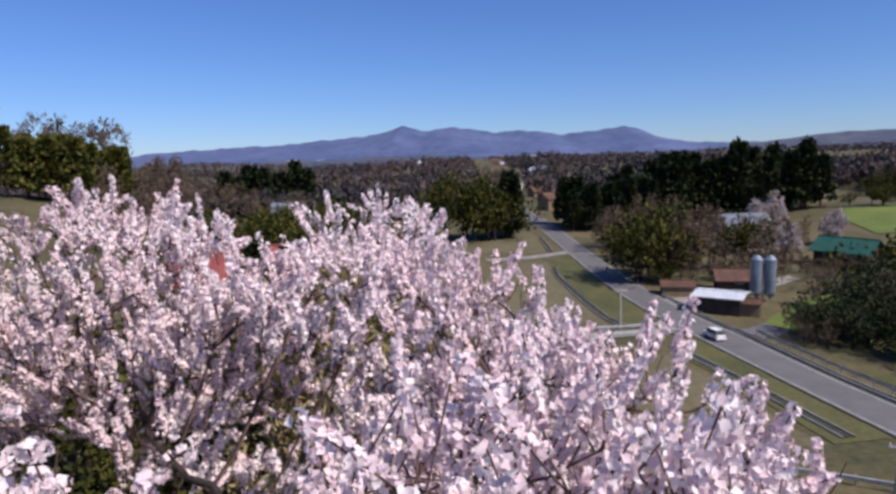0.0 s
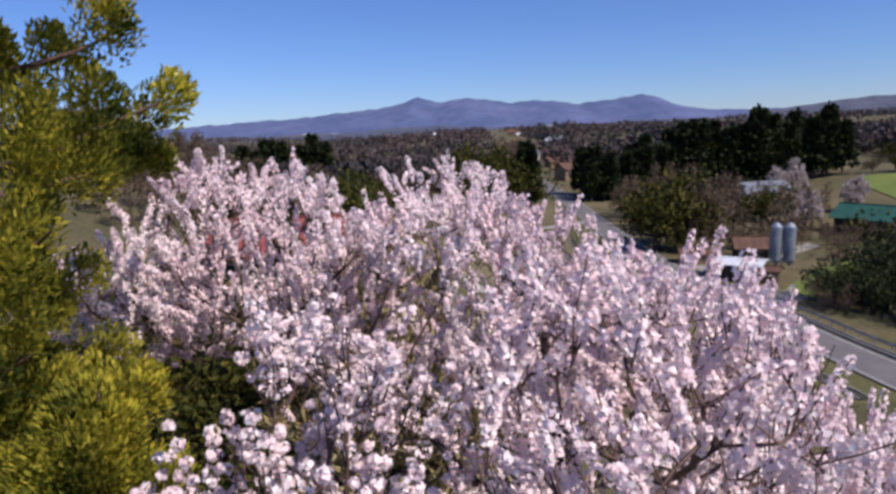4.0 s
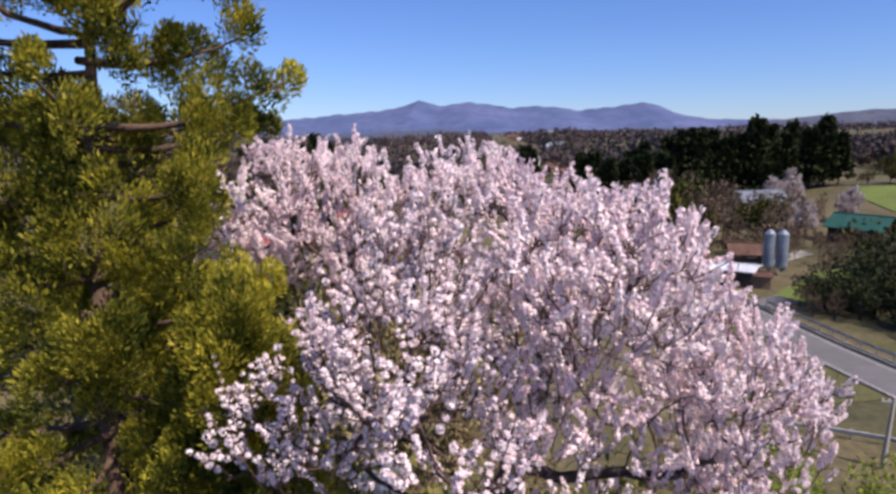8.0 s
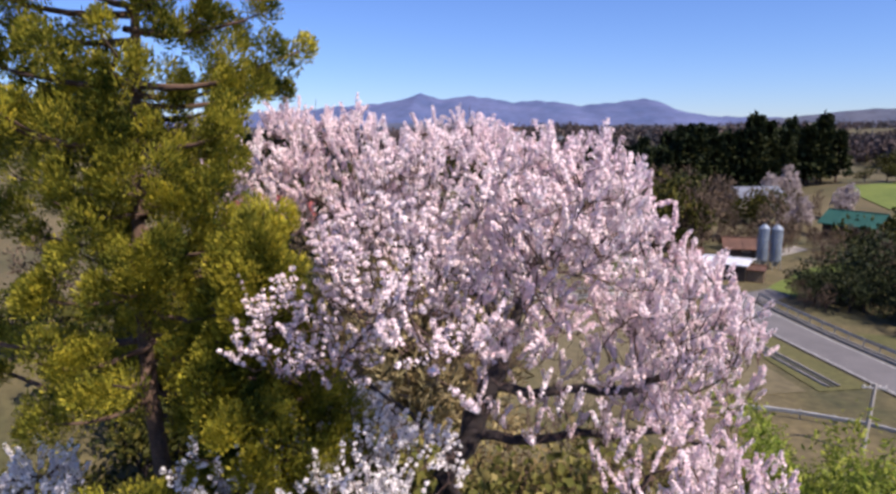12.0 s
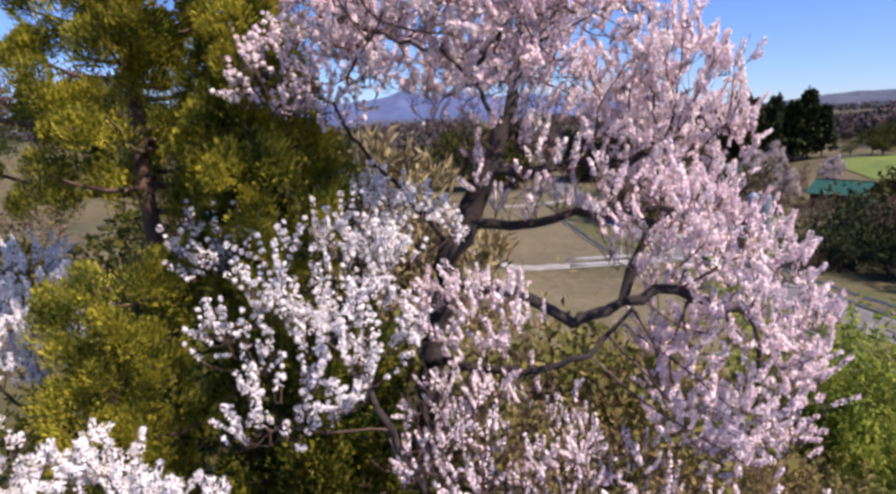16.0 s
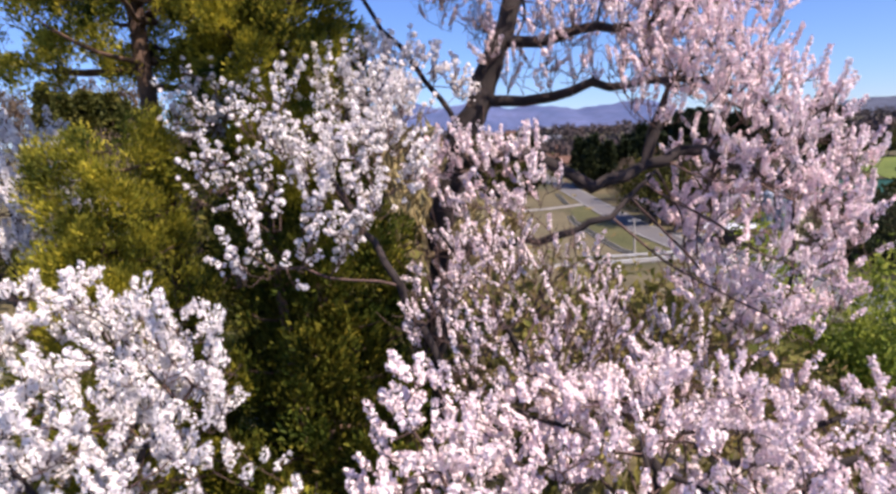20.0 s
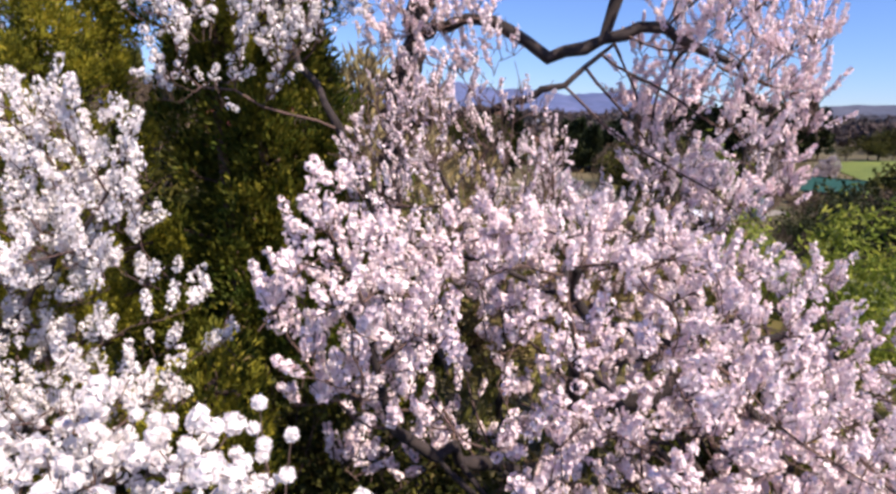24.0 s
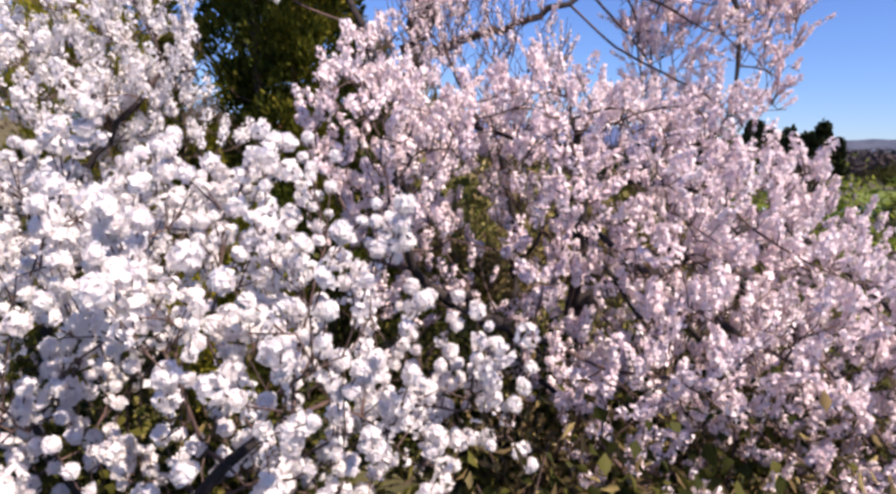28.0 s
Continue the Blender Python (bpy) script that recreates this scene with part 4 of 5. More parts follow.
def round_proto(seed, height, width, mat, label, group, name="evergreen_tree", n=720, leaf=0.066):
    """A broad tree with an uneven crown of several leaf masses on a forked trunk."""
    rnd = np.random.default_rng(seed)
    tree = thing(name, label, "tree", group=group)
    lobes = [(np.array([rnd.normal(0, width * 0.25), rnd.normal(0, width * 0.25), height * rnd.uniform(0.4, 0.85)]), width * rnd.uniform(0.22, 0.38)) for _ in range(9)]
    chains = [(np.array([[0, 0, 0], [0.02 * height, 0, height * 0.3]]), np.array([0.03, 0.024]) * height)]
    for c, r in lobes:
        chains.append((np.array([[0.02 * height, 0, height * 0.28], c * np.array([0.6, 0.6, 0.75]), c]), np.array([0.02, 0.012, 0.005]) * height))
    V, Fq = tubes(chains[:1], 7)
    bulk("trunk", V, Fq, M_BARK, tree, smooth=True)
    for ch in chains[1:]:
        V, Fq = tubes([ch], 5)
        bulk("limb", V, Fq, M_BARK, tree, smooth=True)
    k = n // 9
    C = np.concatenate([c + unit(rnd.normal(size=(k, 3))) * (r * rnd.uniform(0.3, 1.05, k) ** 0.5)[:, None] * np.array([1, 1, 0.85]) for c, r in lobes])
    D = rnd.normal(size=C.shape) + np.array([0, 0, 0.4])
    V, Ft = sprays(C, D, leaf * height, leaf * height * 0.42, rnd)
    bulk("crown", V, Ft, mat, tree)
    return tree


def bare_proto(seed, height, label, haze=M_BARE, name="bare_tree", group="leafless trees of the valley", n=560, wide=0.010):
    """A leafless tree: grown branches and a haze of fine twigs."""
    rnd = np.random.default_rng(seed)
    tree = thing(name, label, "tree", group=group)
    h = height
    P, par, _, _ = grow([(None, [(0, 0, 0), (0.02 * h, 0, 0.3 * h), (0, 0.02 * h, 0.45 * h)])], [((0, 0, 0.62 * h), (0.30 * h, 0.30 * h, 0.38 * h), 1), ((0.1 * h, 0.08 * h, 0.4 * h), (0.32 * h, 0.3 * h, 0.3 * h), 0.6)], 115, rnd, step=0.06 * h, reach=h, kill=0.07 * h, rounds=30)
    cnt = np.zeros(len(P))
    for q in range(len(P) - 1, -1, -1):
        cnt[q] += 1
        if par[q] >= 0:
            cnt[par[q]] += cnt[q]
    R = 0.0035 * h * cnt ** 0.42 * 0.5
    V, Fq = tubes([(P[[par[q], q]], R[[par[q], q]]) for q in range(1, len(P))], 3)
    bulk("branch", V, Fq, M_TWIG if haze is M_BARE else M_BARK, tree, smooth=True)["kind"] = "stuff"
    src = rnd.integers(len(P) // 3, len(P), n)
    C = P[src] + rnd.normal(scale=0.03 * h, size=(n, 3))
    D = P[src] - np.array([0, 0, 0.4 * h]) + rnd.normal(scale=0.25 * h, size=(n, 3))
    V, Ft = sprays(C, D, 0.06 * h, wide * h, rnd)
    bulk("crown", V, Ft, haze, tree)
    return tree


prnd = random.Random(11)
tans = [bare_proto(66 + k, 7.0, "tan leafless thicket tree with fine dry twigs", M_TAN, "thicket_tree", "tan thicket behind the old cherry", 2600, 0.0055) for k in range(2)]
conifers = [cedar_proto(46 + k, 10.0, "olive-green conifer in a small clump", M_CONIF) for k in range(2)]
cedars = [cedar_proto(41 + k, 10.0, "tall dark green cedar in a dense stand") for k in range(3)]
evergreens = [round_proto(51 + k, 6.0, 5.5, M_EVERG, "rounded dark olive evergreen tree", "evergreens of the valley") for k in range(3)]
bares = [bare_proto(61 + k, 9.0, "leafless grey-brown tree in early spring") for k in range(4)]
# Evergreens in near-black needles, so the wood edge's shade is in their colour.
shade_evergreens = [round_proto(55 + k, 6.0, 5.5, M_CEDAR, "dense evergreen tree at the wood edge, near-black with painted shade", "evergreens of the valley") for k in range(2)]
pinks = [bare_proto(71 + k, 5.0, "small pale pink cherry tree in blossom", M_FARPINK, "blossom_tree", "pale cherries of the valley", 1500, 0.02) for k in range(2)]
PROTO = {"cedar": cedars, "ever": evergreens, "bare": bares, "pink": pinks, "dark": shade_evergreens, "tan": tans, "conifer": conifers}

def plant_many(kind, n, x0, x1, y0, y1, s0, s1, tall=1.0):
    """Trees scattered over a stretch of the plan, not too close to each other."""
    pts = []
    tries = 0
    while len(pts) < n and tries < 2000:
        tries += 1
        x, y = prnd.uniform(x0, x1), prnd.uniform(y0, y1)
        if all((x - a) ** 2 + (y - b) ** 2 > 2.2 for a, b in pts):
            pts.append((x, y))
    for x, y in pts:
        s = prnd.uniform(s0, s1)
        forest.append((kind, x, y, s, s * tall * prnd.uniform(0.9, 1.15)))


forest = []
plant_many("tan", 7, -6.0, -0.5, 19, 26, 1.45, 1.75)
plant_many("ever", 9, -14, -5, 20, 28, 0.85, 1.05)
plant_many("dark", 12, 41, 48, 67, 74, 0.55, 0.8)
plant_many("ever", 16, -17, -8.5, 6, 20, 0.5, 0.8)
plant_many("ever", 6, -8.5, -5.5, 8, 16, 0.35, 0.5)
plant_many("cedar", 18, 48, 61, 190, 212, 1.35, 1.65)
plant_many("cedar", 24, 60, 78, 190, 212, 1.65, 1.95)
plant_many("cedar", 26, 84, 106, 192, 216, 1.4, 1.75)
plant_many("cedar", 26, 31, 50, 184, 214, 1.0, 1.4)
plant_many("cedar", 7, 77, 86, 190, 197, 1.9, 2.1)
plant_many("ever", 12, 108, 150, 178, 186, 0.7, 1.0)
plant_many("cedar", 9, 2, 15, 172, 190, 1.2, 1.75)
plant_many("ever", 8, -5, 12, 166, 186, 1.6, 2.1, 1.45)
plant_many("bare", 30, 10, 30, 300, 460, 1.0, 1.5)
plant_many("bare", 26, 33, 52, 104, 160, 0.7, 1.35)
plant_many("bare", 30, 32, 50, 100, 165, 0.35, 0.6)
plant_many("ever", 14, 32, 40, 104, 165, 0.5, 0.9)
plant_many("bare", 14, 50, 64, 104, 118, 0.4, 0.65)
plant_many("ever", 5, 29.5, 37, 101, 116, 1.3, 1.9, 1.1)
plant_many("ever", 3, 49, 53, 116, 124, 0.8, 1.1, 1.6)
plant_many("bare", 14, 49, 74, 60, 84, 0.5, 0.7)
plant_many("dark", 52, 48, 76, 60, 85, 0.85, 1.2)
plant_many("bare", 36, 48, 76, 62, 88, 0.5, 0.8)
plant_many("bare", 8, 38.5, 44, 68, 75, 0.3, 0.45)
plant_many("bare", 6, 45, 70, 56, 64, 0.35, 0.55)
plant_many("dark", 16, 44, 70, 57, 64, 0.5, 0.8)
plant_many("bare", 7, -48, -36, 62, 94, 0.6, 0.9)
plant_many("ever", 5, 66, 73, 84, 96, 1.3, 1.8, 1.2)
plant_many("conifer", 15, -70, -55, 92, 108, 0.85, 1.05)
plant_many("bare", 8, -80, -64, 110, 120, 1.3, 1.6)
plant_many("bare", 5, -56, -49, 98, 112, 0.9, 1.15)
plant_many("bare", 6, -90, -76, 96, 120, 1.2, 1.6)
plant_many("bare", 22, -90, -30, 130, 200, 0.9, 1.3)
plant_many("cedar", 14, -92, -56, 240, 262, 1.6, 2.0)
plant_many("ever", 16, -36, -12, 76, 98, 0.6, 0.85)
plant_many("ever", 10, -27, -13, 54, 66, 0.9, 1.2)
plant_many("ever", 14, 128, 190, 196, 236, 1.4, 2.0)
plant_many("bare", 12, -30, 10, 200, 260, 0.9, 1.2)
plant_many("bare", 14, 54, 72, 140, 162, 0.5, 0.85)
plant_many("bare", 8, 70, 86, 136, 160, 0.4, 0.6)
plant_many("bare", 8, 60, 69, 100, 114, 0.35, 0.5)
plant_many("pink", 4, 64, 72, 126, 136, 1.2, 1.6)
plant_many("pink", 2, 80, 83, 141, 145, 1.2, 1.5)
plant_many("pink", 5, 70, 92, 168, 184, 1.2, 1.6)
plant_many("pink", 4, -40, -20, 110, 140, 0.9, 1.3)
plant_many("ever", 10, -26, -9, 18, 34, 0.45, 0.75)
plant_many("cedar", 3, -13, -9.5, 38, 44, 0.5, 0.62)
plant_many("bare", 6, -28, -8, 22, 40, 0.5, 0.75)
first = {}
for kind, x, y, s, sz in forest:
    pr = PROTO[kind]
    p = pr[prnd.randrange(len(pr))]
    m = at_ground(x, y, prnd.uniform(0, 360), s, 0.1, sz)
    if p.name in first:
        copy_thing(p, m)
    else:
        first[p.name] = (p, m)
for p, m in first.values():
    p.matrix_basis = m

# far woods, too many to count
n = 9000
fx = rng.uniform(-1, 1, n * 3)
fy = 235 + 1250 * rng.uniform(0, 1, n * 3) ** 1.7
fx = fx * fy * 0.85 + 20
clump = np.array([noise.noise((a * 0.008, b * 0.006, 2.0)) for a, b in zip(fx, fy)])
ok = (clump > -0.3) & (np.abs(fx - 24) > 14)
fx, fy = fx[ok][:n], fy[ok][:n]
hh = rng.uniform(6, 13, len(fx))
k = 15
C = np.repeat(np.stack([fx, fy, lie(fx, fy)], 1), k, 0)
off = unit(rng.normal(size=C.shape)) * rng.uniform(0.3, 1, len(C))[:, None] * np.array([3.6, 3.6, 1.0])
C = C + off + np.stack([0 * C[:, 0], 0 * C[:, 0], np.repeat(hh, k) * rng.uniform(0.1, 0.85, len(C))], 1)
V, Ft = sprays(C, rng.normal(size=C.shape) + np.array([0, 0, 0.8]), 2.3, 1.0, rng)
tagged(bulk("far_woods", V, Ft, M_FARWOOD), "distant mixed woods of cedar and leafless trees", "woods", kind="stuff")


# ---- buildings ----
def gable(parent, w, d, h, rise, eave, mat, thick=0.12):
    """A pitched roof of two slabs, ridge along x."""
    for s in (-1, 1):
        bm = bmesh.new()
        pts = [(-w / 2 - eave, 0, h + rise), (w / 2 + eave, 0, h + rise), (w / 2 + eave, s * (d / 2 + eave), h - rise * eave / (d / 2)), (-w / 2 - eave, s * (d / 2 + eave), h - rise * eave / (d / 2))]
        lo = [bm.verts.new(p) for p in pts]
        hi = [bm.verts.new((p[0], p[1], p[2] + thick)) for p in pts]
        bm.faces.new(lo)
        bm.faces.new(hi[::-1])
        for q in range(4):
            bm.faces.new((lo[q], hi[q], hi[(q + 1) % 4], lo[(q + 1) % 4]))
        bmesh.ops.recalc_face_normals(bm, faces=bm.faces)
        slab = part("roof", bm, mat, parent)
        nr = max(3, int((w + 2 * eave) / 1.0))
        for q in range(nr + 1):
            x = -w / 2 - eave + (w + 2 * eave) * q / nr
            bm = bmesh.new()
            e0, e1 = Vector((x, 0, h + rise + thick)), Vector((x, s * (d / 2 + eave), h - rise * eave / (d / 2) + thick))
            vs = [bm.verts.new(v) for v in (e0 + Vector((-0.03, 0, 0)), e0 + Vector((0.03, 0, 0)), e1 + Vector((0.03, 0, 0)), e1 + Vector((-0.03, 0, 0)))]
            up = [bm.verts.new(v.co + Vector((0, 0, 0.05))) for v in vs]
            bm.faces.new(up)
            for a in range(4):
                bm.faces.new((vs[a], vs[(a + 1) % 4], up[(a + 1) % 4], up[a]))
            bmesh.ops.recalc_face_normals(bm, faces=bm.faces)
            part("roof_seam", bm, mat, slab)
    bm = bmesh.new()
    box(bm, -w / 2 - eave, w / 2 + eave, -0.15, 0.15, h + rise + thick * 0.6, h + rise + thick + 0.1, 0.03)
    part("ridge_cap", bm, mat, parent)


def house(name, label, x, y, rz, w, d, h, rise, wall, roof, eave=0.5, windows=3, door=True, sink=0.2, category="house"):
    ob = thing(name, label, category, (x, y, float(lie(x, y)) - sink), rz)
    bm = bmesh.new()
    t = 0.15
    for lim in ((-w / 2, w / 2, -d / 2, -d / 2 + t), (-w / 2, w / 2, d / 2 - t, d / 2), (-w / 2, -w / 2 + t, -d / 2 + t, d / 2 - t), (w / 2 - t, w / 2, -d / 2 + t, d / 2 - t)):
        box(bm, *lim, 0, h)
    for s in (-1, 1):
        a, b, c = ((s * (w / 2 - 0.01), -d / 2, h), (s * (w / 2 - 0.01), d / 2, h), (s * (w / 2 - 0.01), 0, h + rise))
        vs = [bm.verts.new(v) for v in (a, b, c)]
        us = [bm.verts.new((v.co.x - s * 0.15, v.co.y, v.co.z)) for v in vs]
        bm.faces.new(vs)
        bm.faces.new(us[::-1])
    part("wall", bm, wall, ob)
    gable(ob, w, d, h, rise, eave, roof)
    for q in range(windows):
        cx = -w / 2 + w * (q + 1) / (windows + 1)
        for s in (-1, 1):
            win = boxpart("window", (cx - 0.6, cx + 0.6, s * d / 2 - 0.05, s * d / 2 + 0.03, h * 0.38, h * 0.72), M_GLASS, ob)
            boxpart("frame", (cx - 0.68, cx + 0.68, s * d / 2 - 0.02, s * d / 2 + 0.05, h * 0.72, h * 0.72 + 0.09), M_WALLPALE, win)
            boxpart("sill", (cx - 0.68, cx + 0.68, s * d / 2 - 0.02, s * d / 2 + 0.10, h * 0.38 - 0.08, h * 0.38), M_WALLPALE, win)
    if door:
        boxpart("door", (w / 2 - 0.03, w / 2 + 0.05, -0.5, 0.5, 0, min(2.05, h * 0.8)), M_WALLDARK, ob)
    return ob


house("farmhouse", "low farmhouse with a faded red tin roof", -14.6, 45.0, 4, 9.5, 6.0, 3.3, 1.9, M_WALLTAN, M_REDROOF, 0.7, 4)
house("barn", "long dark barn with a green tin roof", 72.0, 119.4, -56, 9.5, 6.0, 3.4, 2.0, M_WALLDARK, M_GREENROOF, 0.7, 3, category="barn")
house("farm_shed", "dark board shed with a pale tin roof", 36.2, 86.6, -32, 5.8, 5.4, 2.5, 0.35, M_WALLDARK, M_TINROOF, 0.4, 0, category="shed")
house("lean_to", "small tan lean-to at the end of the shed", 39.2, 83.9, -28, 2.2, 3.0, 1.9, 0.4, M_WALLTAN, M_BROWNROOF, 0.2, 0, category="shed")
house("farm_shed", "rust-red roofed shed behind the silos", 43.5, 99.5, -12, 6.0, 4.5, 2.4, 1.2, M_WALLDARK, M_BROWNROOF, 0.5, 1, category="shed")
house("wood_store", "low open wood store with a rusty roof", 33.8, 98.0, -10, 4.6, 3.2, 1.7, 0.6, M_WALLTAN, M_BROWNROOF, 0.3, 0, category="shed")
house("house", "broad house with a slate-blue roof", 73.5, 171.0, 12, 12.0, 7.5, 3.0, 2.2, M_WALLPALE, M_BLUEROOF, 0.8, 4)
house("house", "grey-roofed house among the trees", -56.5, 214.0, 8, 13.0, 8.0, 4.0, 2.6, M_WALLTAN, M_BLUEROOF, 0.8, 4)
house("house", "white-walled outbuilding below the grey-roofed house", -36.0, 168.0, -8, 7.0, 4.0, 2.6, 0.8, M_WALLPALE, M_TINROOF, 0.3, 2)
village = random.Random(5)
for q, (x, y) in enumerate([(12, 262), (36, 268), (44, 300), (10, 310), (40, 350), (4, 360), (30, 405), (52, 420), (-4, 440)]):
    house("house", ("white-walled village house with a grey roof", "tan village house with a rust-brown roof", "pale village house with a blue-grey roof")[q % 3], x, y, village.uniform(-40, 40), village.uniform(8, 12), village.uniform(6, 8), village.uniform(3, 5.2), village.uniform(1.6, 2.6),
          (M_WALLPALE, M_WALLTAN, M_WALLPALE)[q % 3], (M_BLUEROOF, M_BROWNROOF, M_TINROOF)[q % 3], 0.6, 3)
for q in range(16):
    y = village.uniform(480, 1000)
    house("house", "distant pale house in the valley town", village.uniform(-0.28, 0.12) * y, y, village.uniform(-60, 60), village.uniform(8, 12), village.uniform(7, 9), village.uniform(4, 6), 2.6, (M_WALLPALE, M_WALLTAN)[q % 2], (M_BLUEROOF, M_BROWNROOF, M_TINROOF)[q % 3], 0.6, 2, False)


def silo(x, y):
    ob = thing("silo", "blue-grey sheet-metal feed silo on steel legs", "silo", (x, y, float(lie(x, y))), group="feed silos")
    bm = bmesh.new()
    cyl(bm, 0.78, 0.78, 1.3, 6.2, 24)
    part("barrel", bm, M_SILO, ob)
    for q in range(6):
        bm = bmesh.new()
        cyl(bm, 0.82, 0.82, 1.5 + q * 0.88, 1.58 + q * 0.88, 24)
        part("hoop", bm, M_SILO, ob)
    bm = bmesh.new()
    cyl(bm, 0.83, 0.2, 6.2, 6.8, 24)
    part("cap", bm, M_SILO, ob)
    bm = bmesh.new()
    cyl(bm, 0.2, 0.78, 0.5, 1.3, 24)
    part("hopper", bm, M_SILO, ob)
    for a in range(4):
        bm = bmesh.new()
        cyl(bm, 0.06, 0.06, 0, 1.6, 8, 0.8 * math.cos(a * 1.571 + 0.78), 0.8 * math.sin(a * 1.571 + 0.78))
        part("leg", bm, M_STEEL, ob)
    lad = boxpart("ladder", (-0.95, -0.90, -0.2, -0.16, 0.4, 5.2), M_STEEL, ob)
    boxpart("rail", (-0.95, -0.90, 0.16, 0.2, 0.4, 5.2), M_STEEL, lad)
    for q in range(14):
        boxpart("rung", (-0.94, -0.91, -0.16, 0.16, 0.6 + q * 0.32, 0.63 + q * 0.32), M_STEEL, lad)


silo(43.3, 92.0)
silo(45.0, 91.5)


def utility_pole(x, y, height, label, arms=1, lean=0.0):
    ob = thing("utility_pole", label, "utility pole", (x, y, float(lie(x, y)) - 0.1), group="utility poles")
    ob.matrix_basis = pose(x, y, float(lie(x, y)) - 0.1, 0, lean, 0)
    bm = bmesh.new()
    cyl(bm, 0.16, 0.10, 0, height, 12)
    part("pole", bm, M_POLE, ob)
    for q in range(arms):
        z = height - 0.35 - q * 0.8
        arm = boxpart("crossarm", (-0.8, 0.8, -0.05, 0.05, z, z + 0.1), M_STEEL, ob, 0.01)
        for xx in (-0.7, -0.3, 0.3, 0.7):
            bm = bmesh.new()
            cyl(bm, 0.05, 0.03, z + 0.1, z + 0.28, 8, xx)
            part("insulator", bm, M_WALLPALE, arm)
    boxpart("transformer", (0.12, 0.42, -0.16, 0.16, height * 0.7, height * 0.7 + 0.6), M_STEEL, ob, 0.03) if arms > 1 else None
    return ob


utility_pole(25.9, 33.9, 4.9, "short leaning concrete pole by the farm track", 1, 4)
utility_pole(20.3, 77.6, 5.3, "slim concrete utility pole at the edge of the field")
utility_pole(103.4, 206.5, 18.0, "tall slim utility pole on the hill", 2)
utility_pole(100.0, 198.0, 13.0, "slim utility pole on the hill", 1)


def guardrail(pts, label, coat=M_STEEL):
    ob = thing("guardrail", label, "guardrail", kind="")
    p = np.asarray(pts, float)
    L = np.r_[0, np.cumsum(np.linalg.norm(np.diff(p, axis=0), axis=1))]
    n = int(L[-1] / 2.0)
    s = np.linspace(0, L[-1], n + 1)
    q = np.stack([np.interp(s, L, p[:, k]) for k in (0, 1)], 1)
    z = lie(q[:, 0], q[:, 1])
    for (x, y), zz in zip(q, z):
        bm = bmesh.new()
        cyl(bm, 0.06, 0.06, zz - 0.1, zz + 0.75, 8, x, y)
        part("post", bm, M_STEEL, ob)
    prof = [(0.0, 0.40), (0.06, 0.45), (0.0, 0.52), (0.0, 0.58), (0.06, 0.65), (0.0, 0.72)]
    V = np.stack([np.c_[offset(q, 0.09 + a), z + b] for a, b in prof], 1).reshape(-1, 3)
    m = len(prof)
    i = (np.arange(n)[:, None] * m + np.arange(m - 1)[None, :]).reshape(-1, 1)
    beam = bulk("beam", V, i + np.array([[0, 1, m + 1, m]]), coat, ob)
    md = beam.modifiers.new("thick", "SOLIDIFY")
    md.thickness = 0.02


guardrail([(13, 72.3), (20, 73.6), (26.6, 74.8), (28.0, 73.6)], "pale steel guardrail along the farm track")
guardrail([(13, 76.0), (20, 77.0), (26.0, 78.0), (26.2, 80.5)], "pale steel guardrail along the farm track")
guardrail([(18, 40.2), (23, 39.4), (28, 37.2), (33, 33)], "grey steel guardrail at the foot of the knoll")
guardrail([tuple(v) for v in offset(ROADR[2:6], 1.9)], "grey roadside guardrail beyond the gutter")


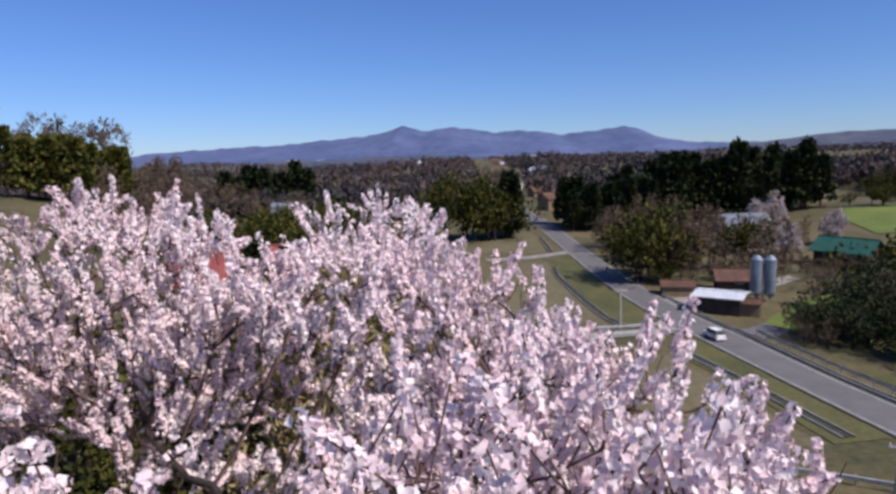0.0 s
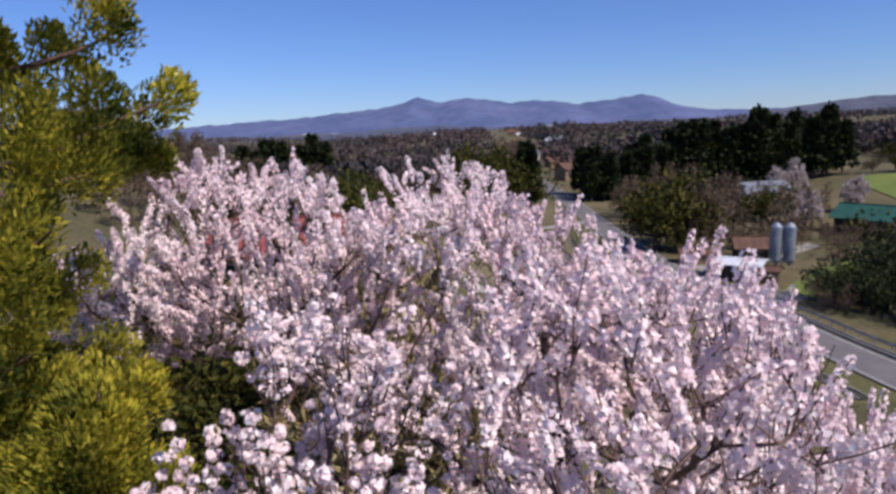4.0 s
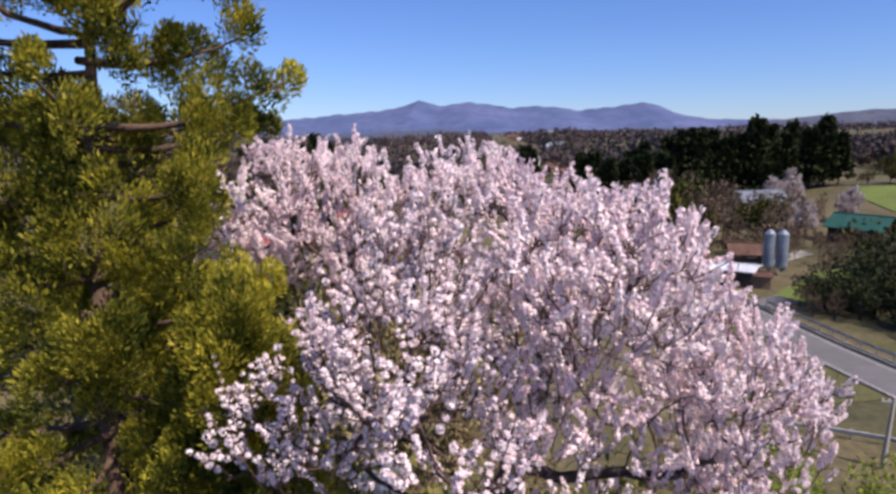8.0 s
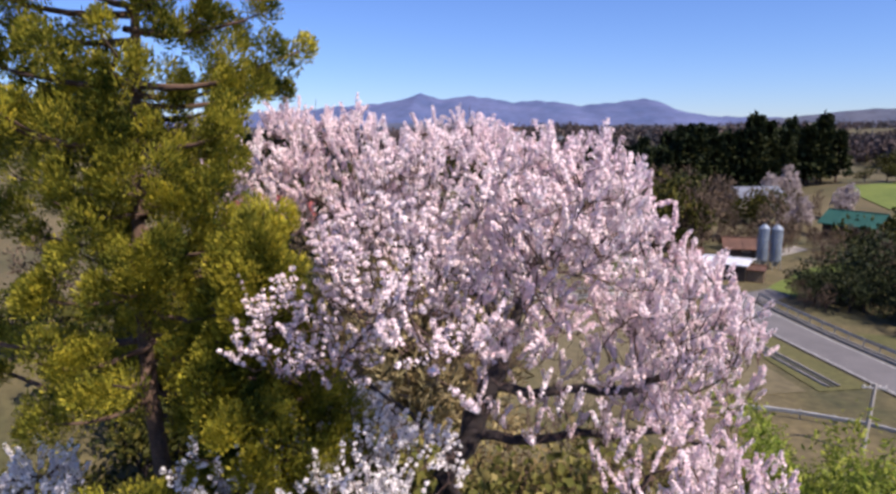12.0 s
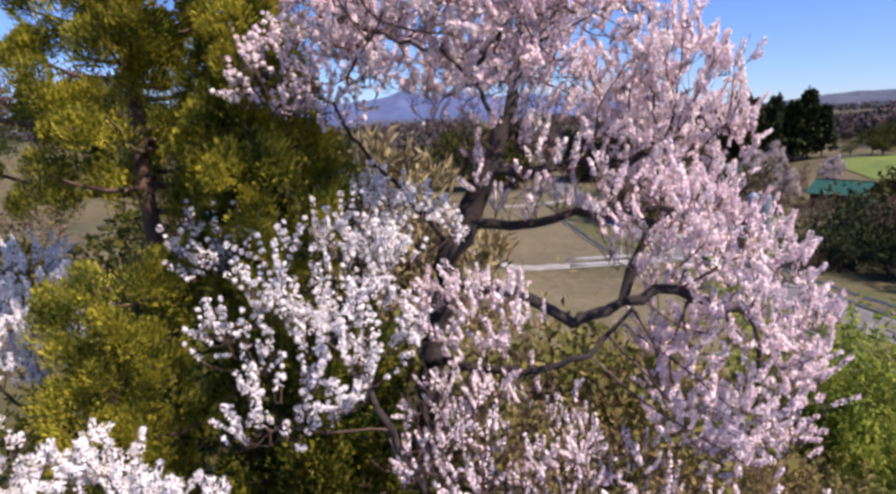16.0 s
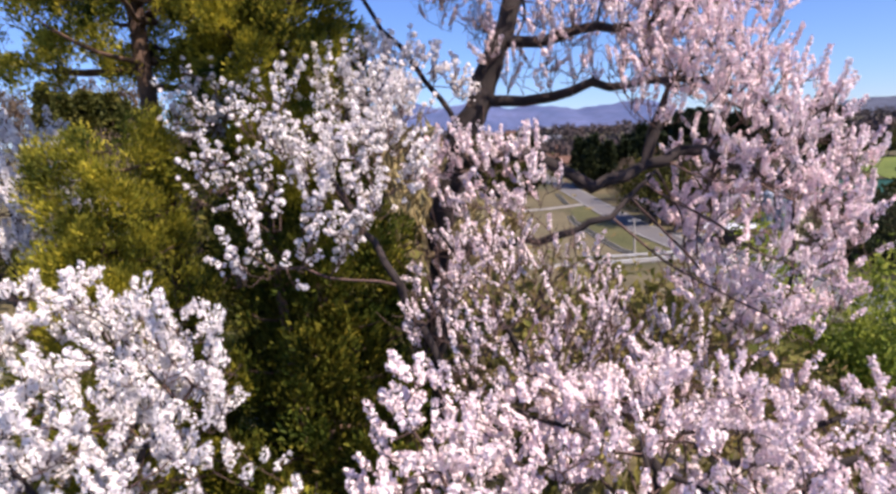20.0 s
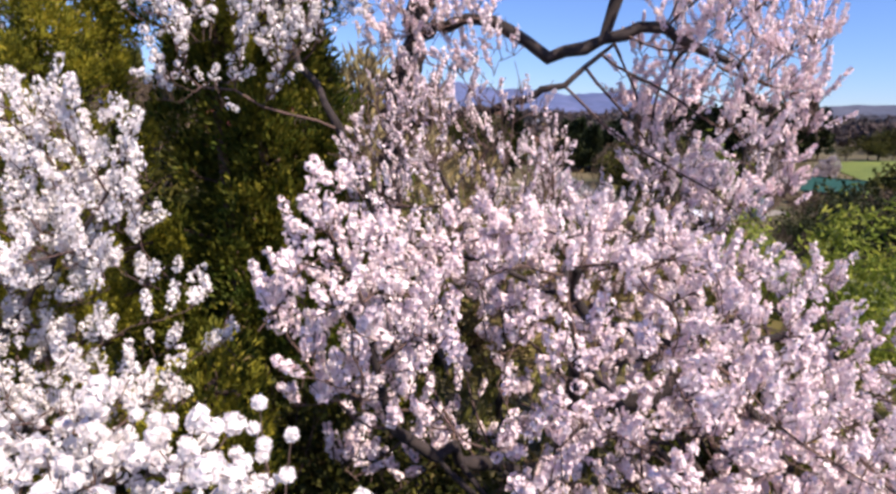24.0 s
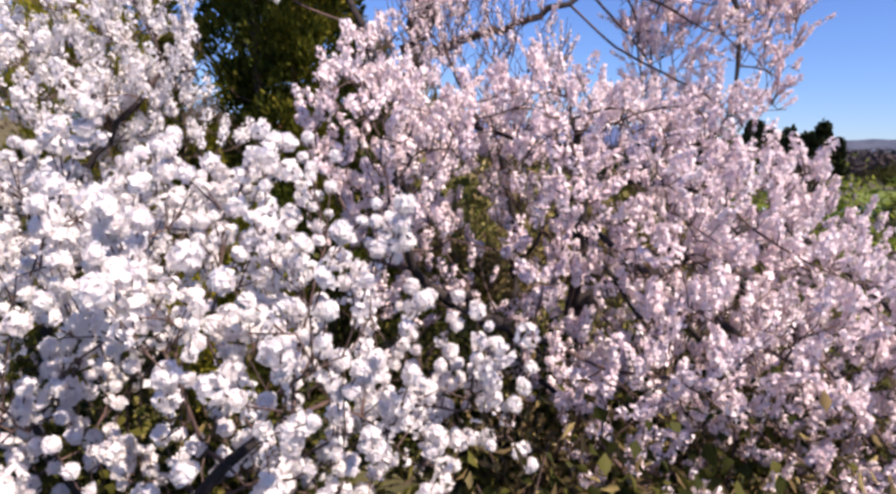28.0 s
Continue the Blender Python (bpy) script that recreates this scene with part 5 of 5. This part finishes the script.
def car(x, y, rz):
    ob = thing("car", "small white hatchback on the road", "car", (x, y, float(lie(x, y)) + 0.12), rz)
    bm = bmesh.new()
    box(bm, -1.8, 1.8, -0.78, 0.78, 0.28, 0.85, 0.12)
    part("body", bm, M_CAR, ob)
    bm = bmesh.new()
    r = bmesh.ops.create_cube(bm, size=1.0)
    for v in r["verts"]:
        top = v.co.z > 0
        v.co = Vector((v.co.x * (1.9 if top else 2.7) - 0.25, v.co.y * (1.25 if top else 1.5), 0.84 + (0.6 if top else 0.0)))
    bmesh.ops.bevel(bm, geom=bm.edges[:], offset=0.06, segments=2, affect="EDGES")
    cab = part("cabin", bm, M_GLASS, ob)
    boxpart("roof_panel", (-1.15, 0.65, -0.6, 0.6, 1.42, 1.47), M_CAR, cab, 0.02)
    for sx in (-1.15, 1.15):
        for sy in (-0.72, 0.72):
            bm = bmesh.new()
            bmesh.ops.create_cone(bm, cap_ends=True, segments=18, radius1=0.3, radius2=0.3, depth=0.2, matrix=Matrix.Translation((sx, sy, 0.3)) @ Matrix.Rotation(radians(90), 4, "X"))
            wh = part("wheel", bm, M_RUBBER, ob)
            bm = bmesh.new()
            bmesh.ops.create_cone(bm, cap_ends=True, segments=14, radius1=0.18, radius2=0.18, depth=0.22, matrix=Matrix.Translation((sx, sy, 0.3)) @ Matrix.Rotation(radians(90), 4, "X"))
            part("rim", bm, M_STEEL, wh)
    for sy in (-0.6, 0.6):
        boxpart("tail_lamp", (-1.83, -1.76, sy - 0.14, sy + 0.14, 0.6, 0.75), M_RED, ob)
        boxpart("headlamp", (1.76, 1.83, sy - 0.16, sy + 0.16, 0.55, 0.7), M_TINROOF, ob)
    ob.matrix_basis = ob.matrix_basis @ Matrix.Diagonal((0.84, 0.84, 0.84, 1))
    boxpart("number_plate", (-1.84, -1.8, -0.22, 0.22, 0.42, 0.55), M_WALLPALE, ob)
    boxpart("bumper", (-1.86, -1.7, -0.7, 0.7, 0.28, 0.42), M_CAR, ob, 0.03)


car(30.0, 72.4, 100)


# ---- growth on the knoll ----
def bamboo_proto(seed, height):
    rnd = np.random.default_rng(seed)
    ob = thing("bamboo", "arching green bamboo with feathery leaves", "bamboo", group="bamboo on the slope")
    Cs, Ds = [], []
    for q in range(7):
        az, r0 = rnd.uniform(0, 6.283), rnd.uniform(0, 0.5)
        s = np.linspace(0, 1, 9)
        h = height * rnd.uniform(0.75, 1.1)
        out = 0.35 * h * s ** 2.4
        pts = np.stack([r0 * math.cos(az * 3) + math.cos(az) * out, r0 * math.sin(az * 3) + math.sin(az) * out, h * (s - 0.12 * s ** 4)], 1)
        V, Fq = tubes([(pts, np.linspace(0.03, 0.006, 9))], 5)
        bulk("culm", V, Fq, M_CULM, ob, smooth=True)
        u = rnd.uniform(0.3, 1, 330)
        c = np.stack([np.interp(u, s, pts[:, k]) for k in range(3)], 1) + rnd.normal(scale=0.22, size=(330, 3))
        Cs.append(c)
        Ds.append(rnd.normal(size=(330, 3)) + np.array([math.cos(az), math.sin(az), -0.5]))
    V, Ft = sprays(np.concatenate(Cs), np.concatenate(Ds), 0.2, 0.03, rnd, 0.4)
    bulk("foliage", V, Ft, M_BAMBOO, ob)["kind"] = "stuff"
    return ob


bam = [bamboo_proto(81 + k, 7.2) for k in range(3)]
spots = []
for q in range(34):
    x, y = prnd.uniform(9.6, 17.0), prnd.uniform(9.0, 14.5)
    spots.append((x, y, prnd.uniform(0.75, 1.15)))
for q, (x, y, s) in enumerate(spots[3:]):
    copy_thing(bam[q % 3], at_ground(x, y, prnd.uniform(0, 360), s))
for p, (x, y, s) in zip(bam, spots[:3]):
    p.matrix_basis = at_ground(x, y, 30, s)


def shrub_proto(seed, mat, label, name="shrub", leaf=0.09, n=640, twiggy=True, group="undergrowth on the slope"):
    rnd = np.random.default_rng(seed)
    ob = thing(name, label, "shrub", group=group)
    chains, Cs, Ds = [], [], []
    for q in range(16):
        d = unit(rnd.normal(size=3) * np.array([1, 1, 0.3]) + np.array([0, 0, 1.0]))
        l = rnd.uniform(0.6, 1.2)
        s = np.linspace(0, 1, 5)[:, None]
        pts = d * l * s + rnd.normal(scale=0.04, size=(5, 3)) * s
        chains.append((pts, np.linspace(0.012, 0.003, 5)))
        k = n // 16
        u = rnd.uniform(0.25, 1, k)
        Cs.append(np.stack([np.interp(u, s[:, 0], pts[:, c]) for c in range(3)], 1) + rnd.normal(scale=0.13, size=(k, 3)))
        Ds.append(rnd.normal(size=(k, 3)) + d)
    V, Fq = tubes(chains, 4)
    bulk("stem", V, Fq, M_TWIG, ob, smooth=True)["kind"] = "stuff"
    V, Ft = sprays(np.concatenate(Cs), np.concatenate(Ds), leaf, leaf * (0.16 if twiggy else 0.4), rnd)
    bulk("foliage", V, Ft, mat, ob)["kind"] = "stuff"
    return ob


shrubs = [shrub_proto(91, M_BRUSH, "tangled dry brown undergrowth shrub"), shrub_proto(92, M_GRASS, "yellow-green dwarf bamboo shrub", "shrub", 0.10, 900, False), shrub_proto(93, M_BRUSH, "leafless twiggy tan shrub"),
          shrub_proto(94, M_EVERG, "low dark evergreen shrub", "shrub", 0.06, 1300, False)]
sites = []
for q in range(50):
    sites.append((prnd.choice((0, 3, 3, 3)), prnd.uniform(-6, 6), prnd.uniform(-6.5, 0), prnd.uniform(0.9, 1.5)))
for q in range(80):
    x = prnd.uniform(-3, 10)
    y = prnd.uniform(3.0, 10)
    sites.append((prnd.choice((0, 0, 1, 1, 2)), x, y, prnd.uniform(1.3, 1.8) + (0.9 if y > 5.5 and x < 6 else 0)))
for kind in range(4):
    mine = [v for v in sites if v[0] == kind]
    for _, x, y, s in mine[1:]:
        copy_thing(shrubs[kind], at_ground(x, y, prnd.uniform(0, 360), s))
    shrubs[kind].matrix_basis = at_ground(mine[0][1], mine[0][2], 0, mine[0][3])

# grass on the slope
n = 36000
gx, gy = rng.uniform(-14, 20, n), rng.uniform(-18, 26, n)
C = np.stack([gx, gy, lie(gx, gy)], 1)
V, Ft = sprays(C, rng.normal(scale=0.5, size=C.shape) + np.array([0, 0, 1.0]), 0.32, 0.05, rng)
tagged(bulk("grass", V, Ft, M_GRASS), "rough dry and green grass on the knoll", "grass", kind="stuff")
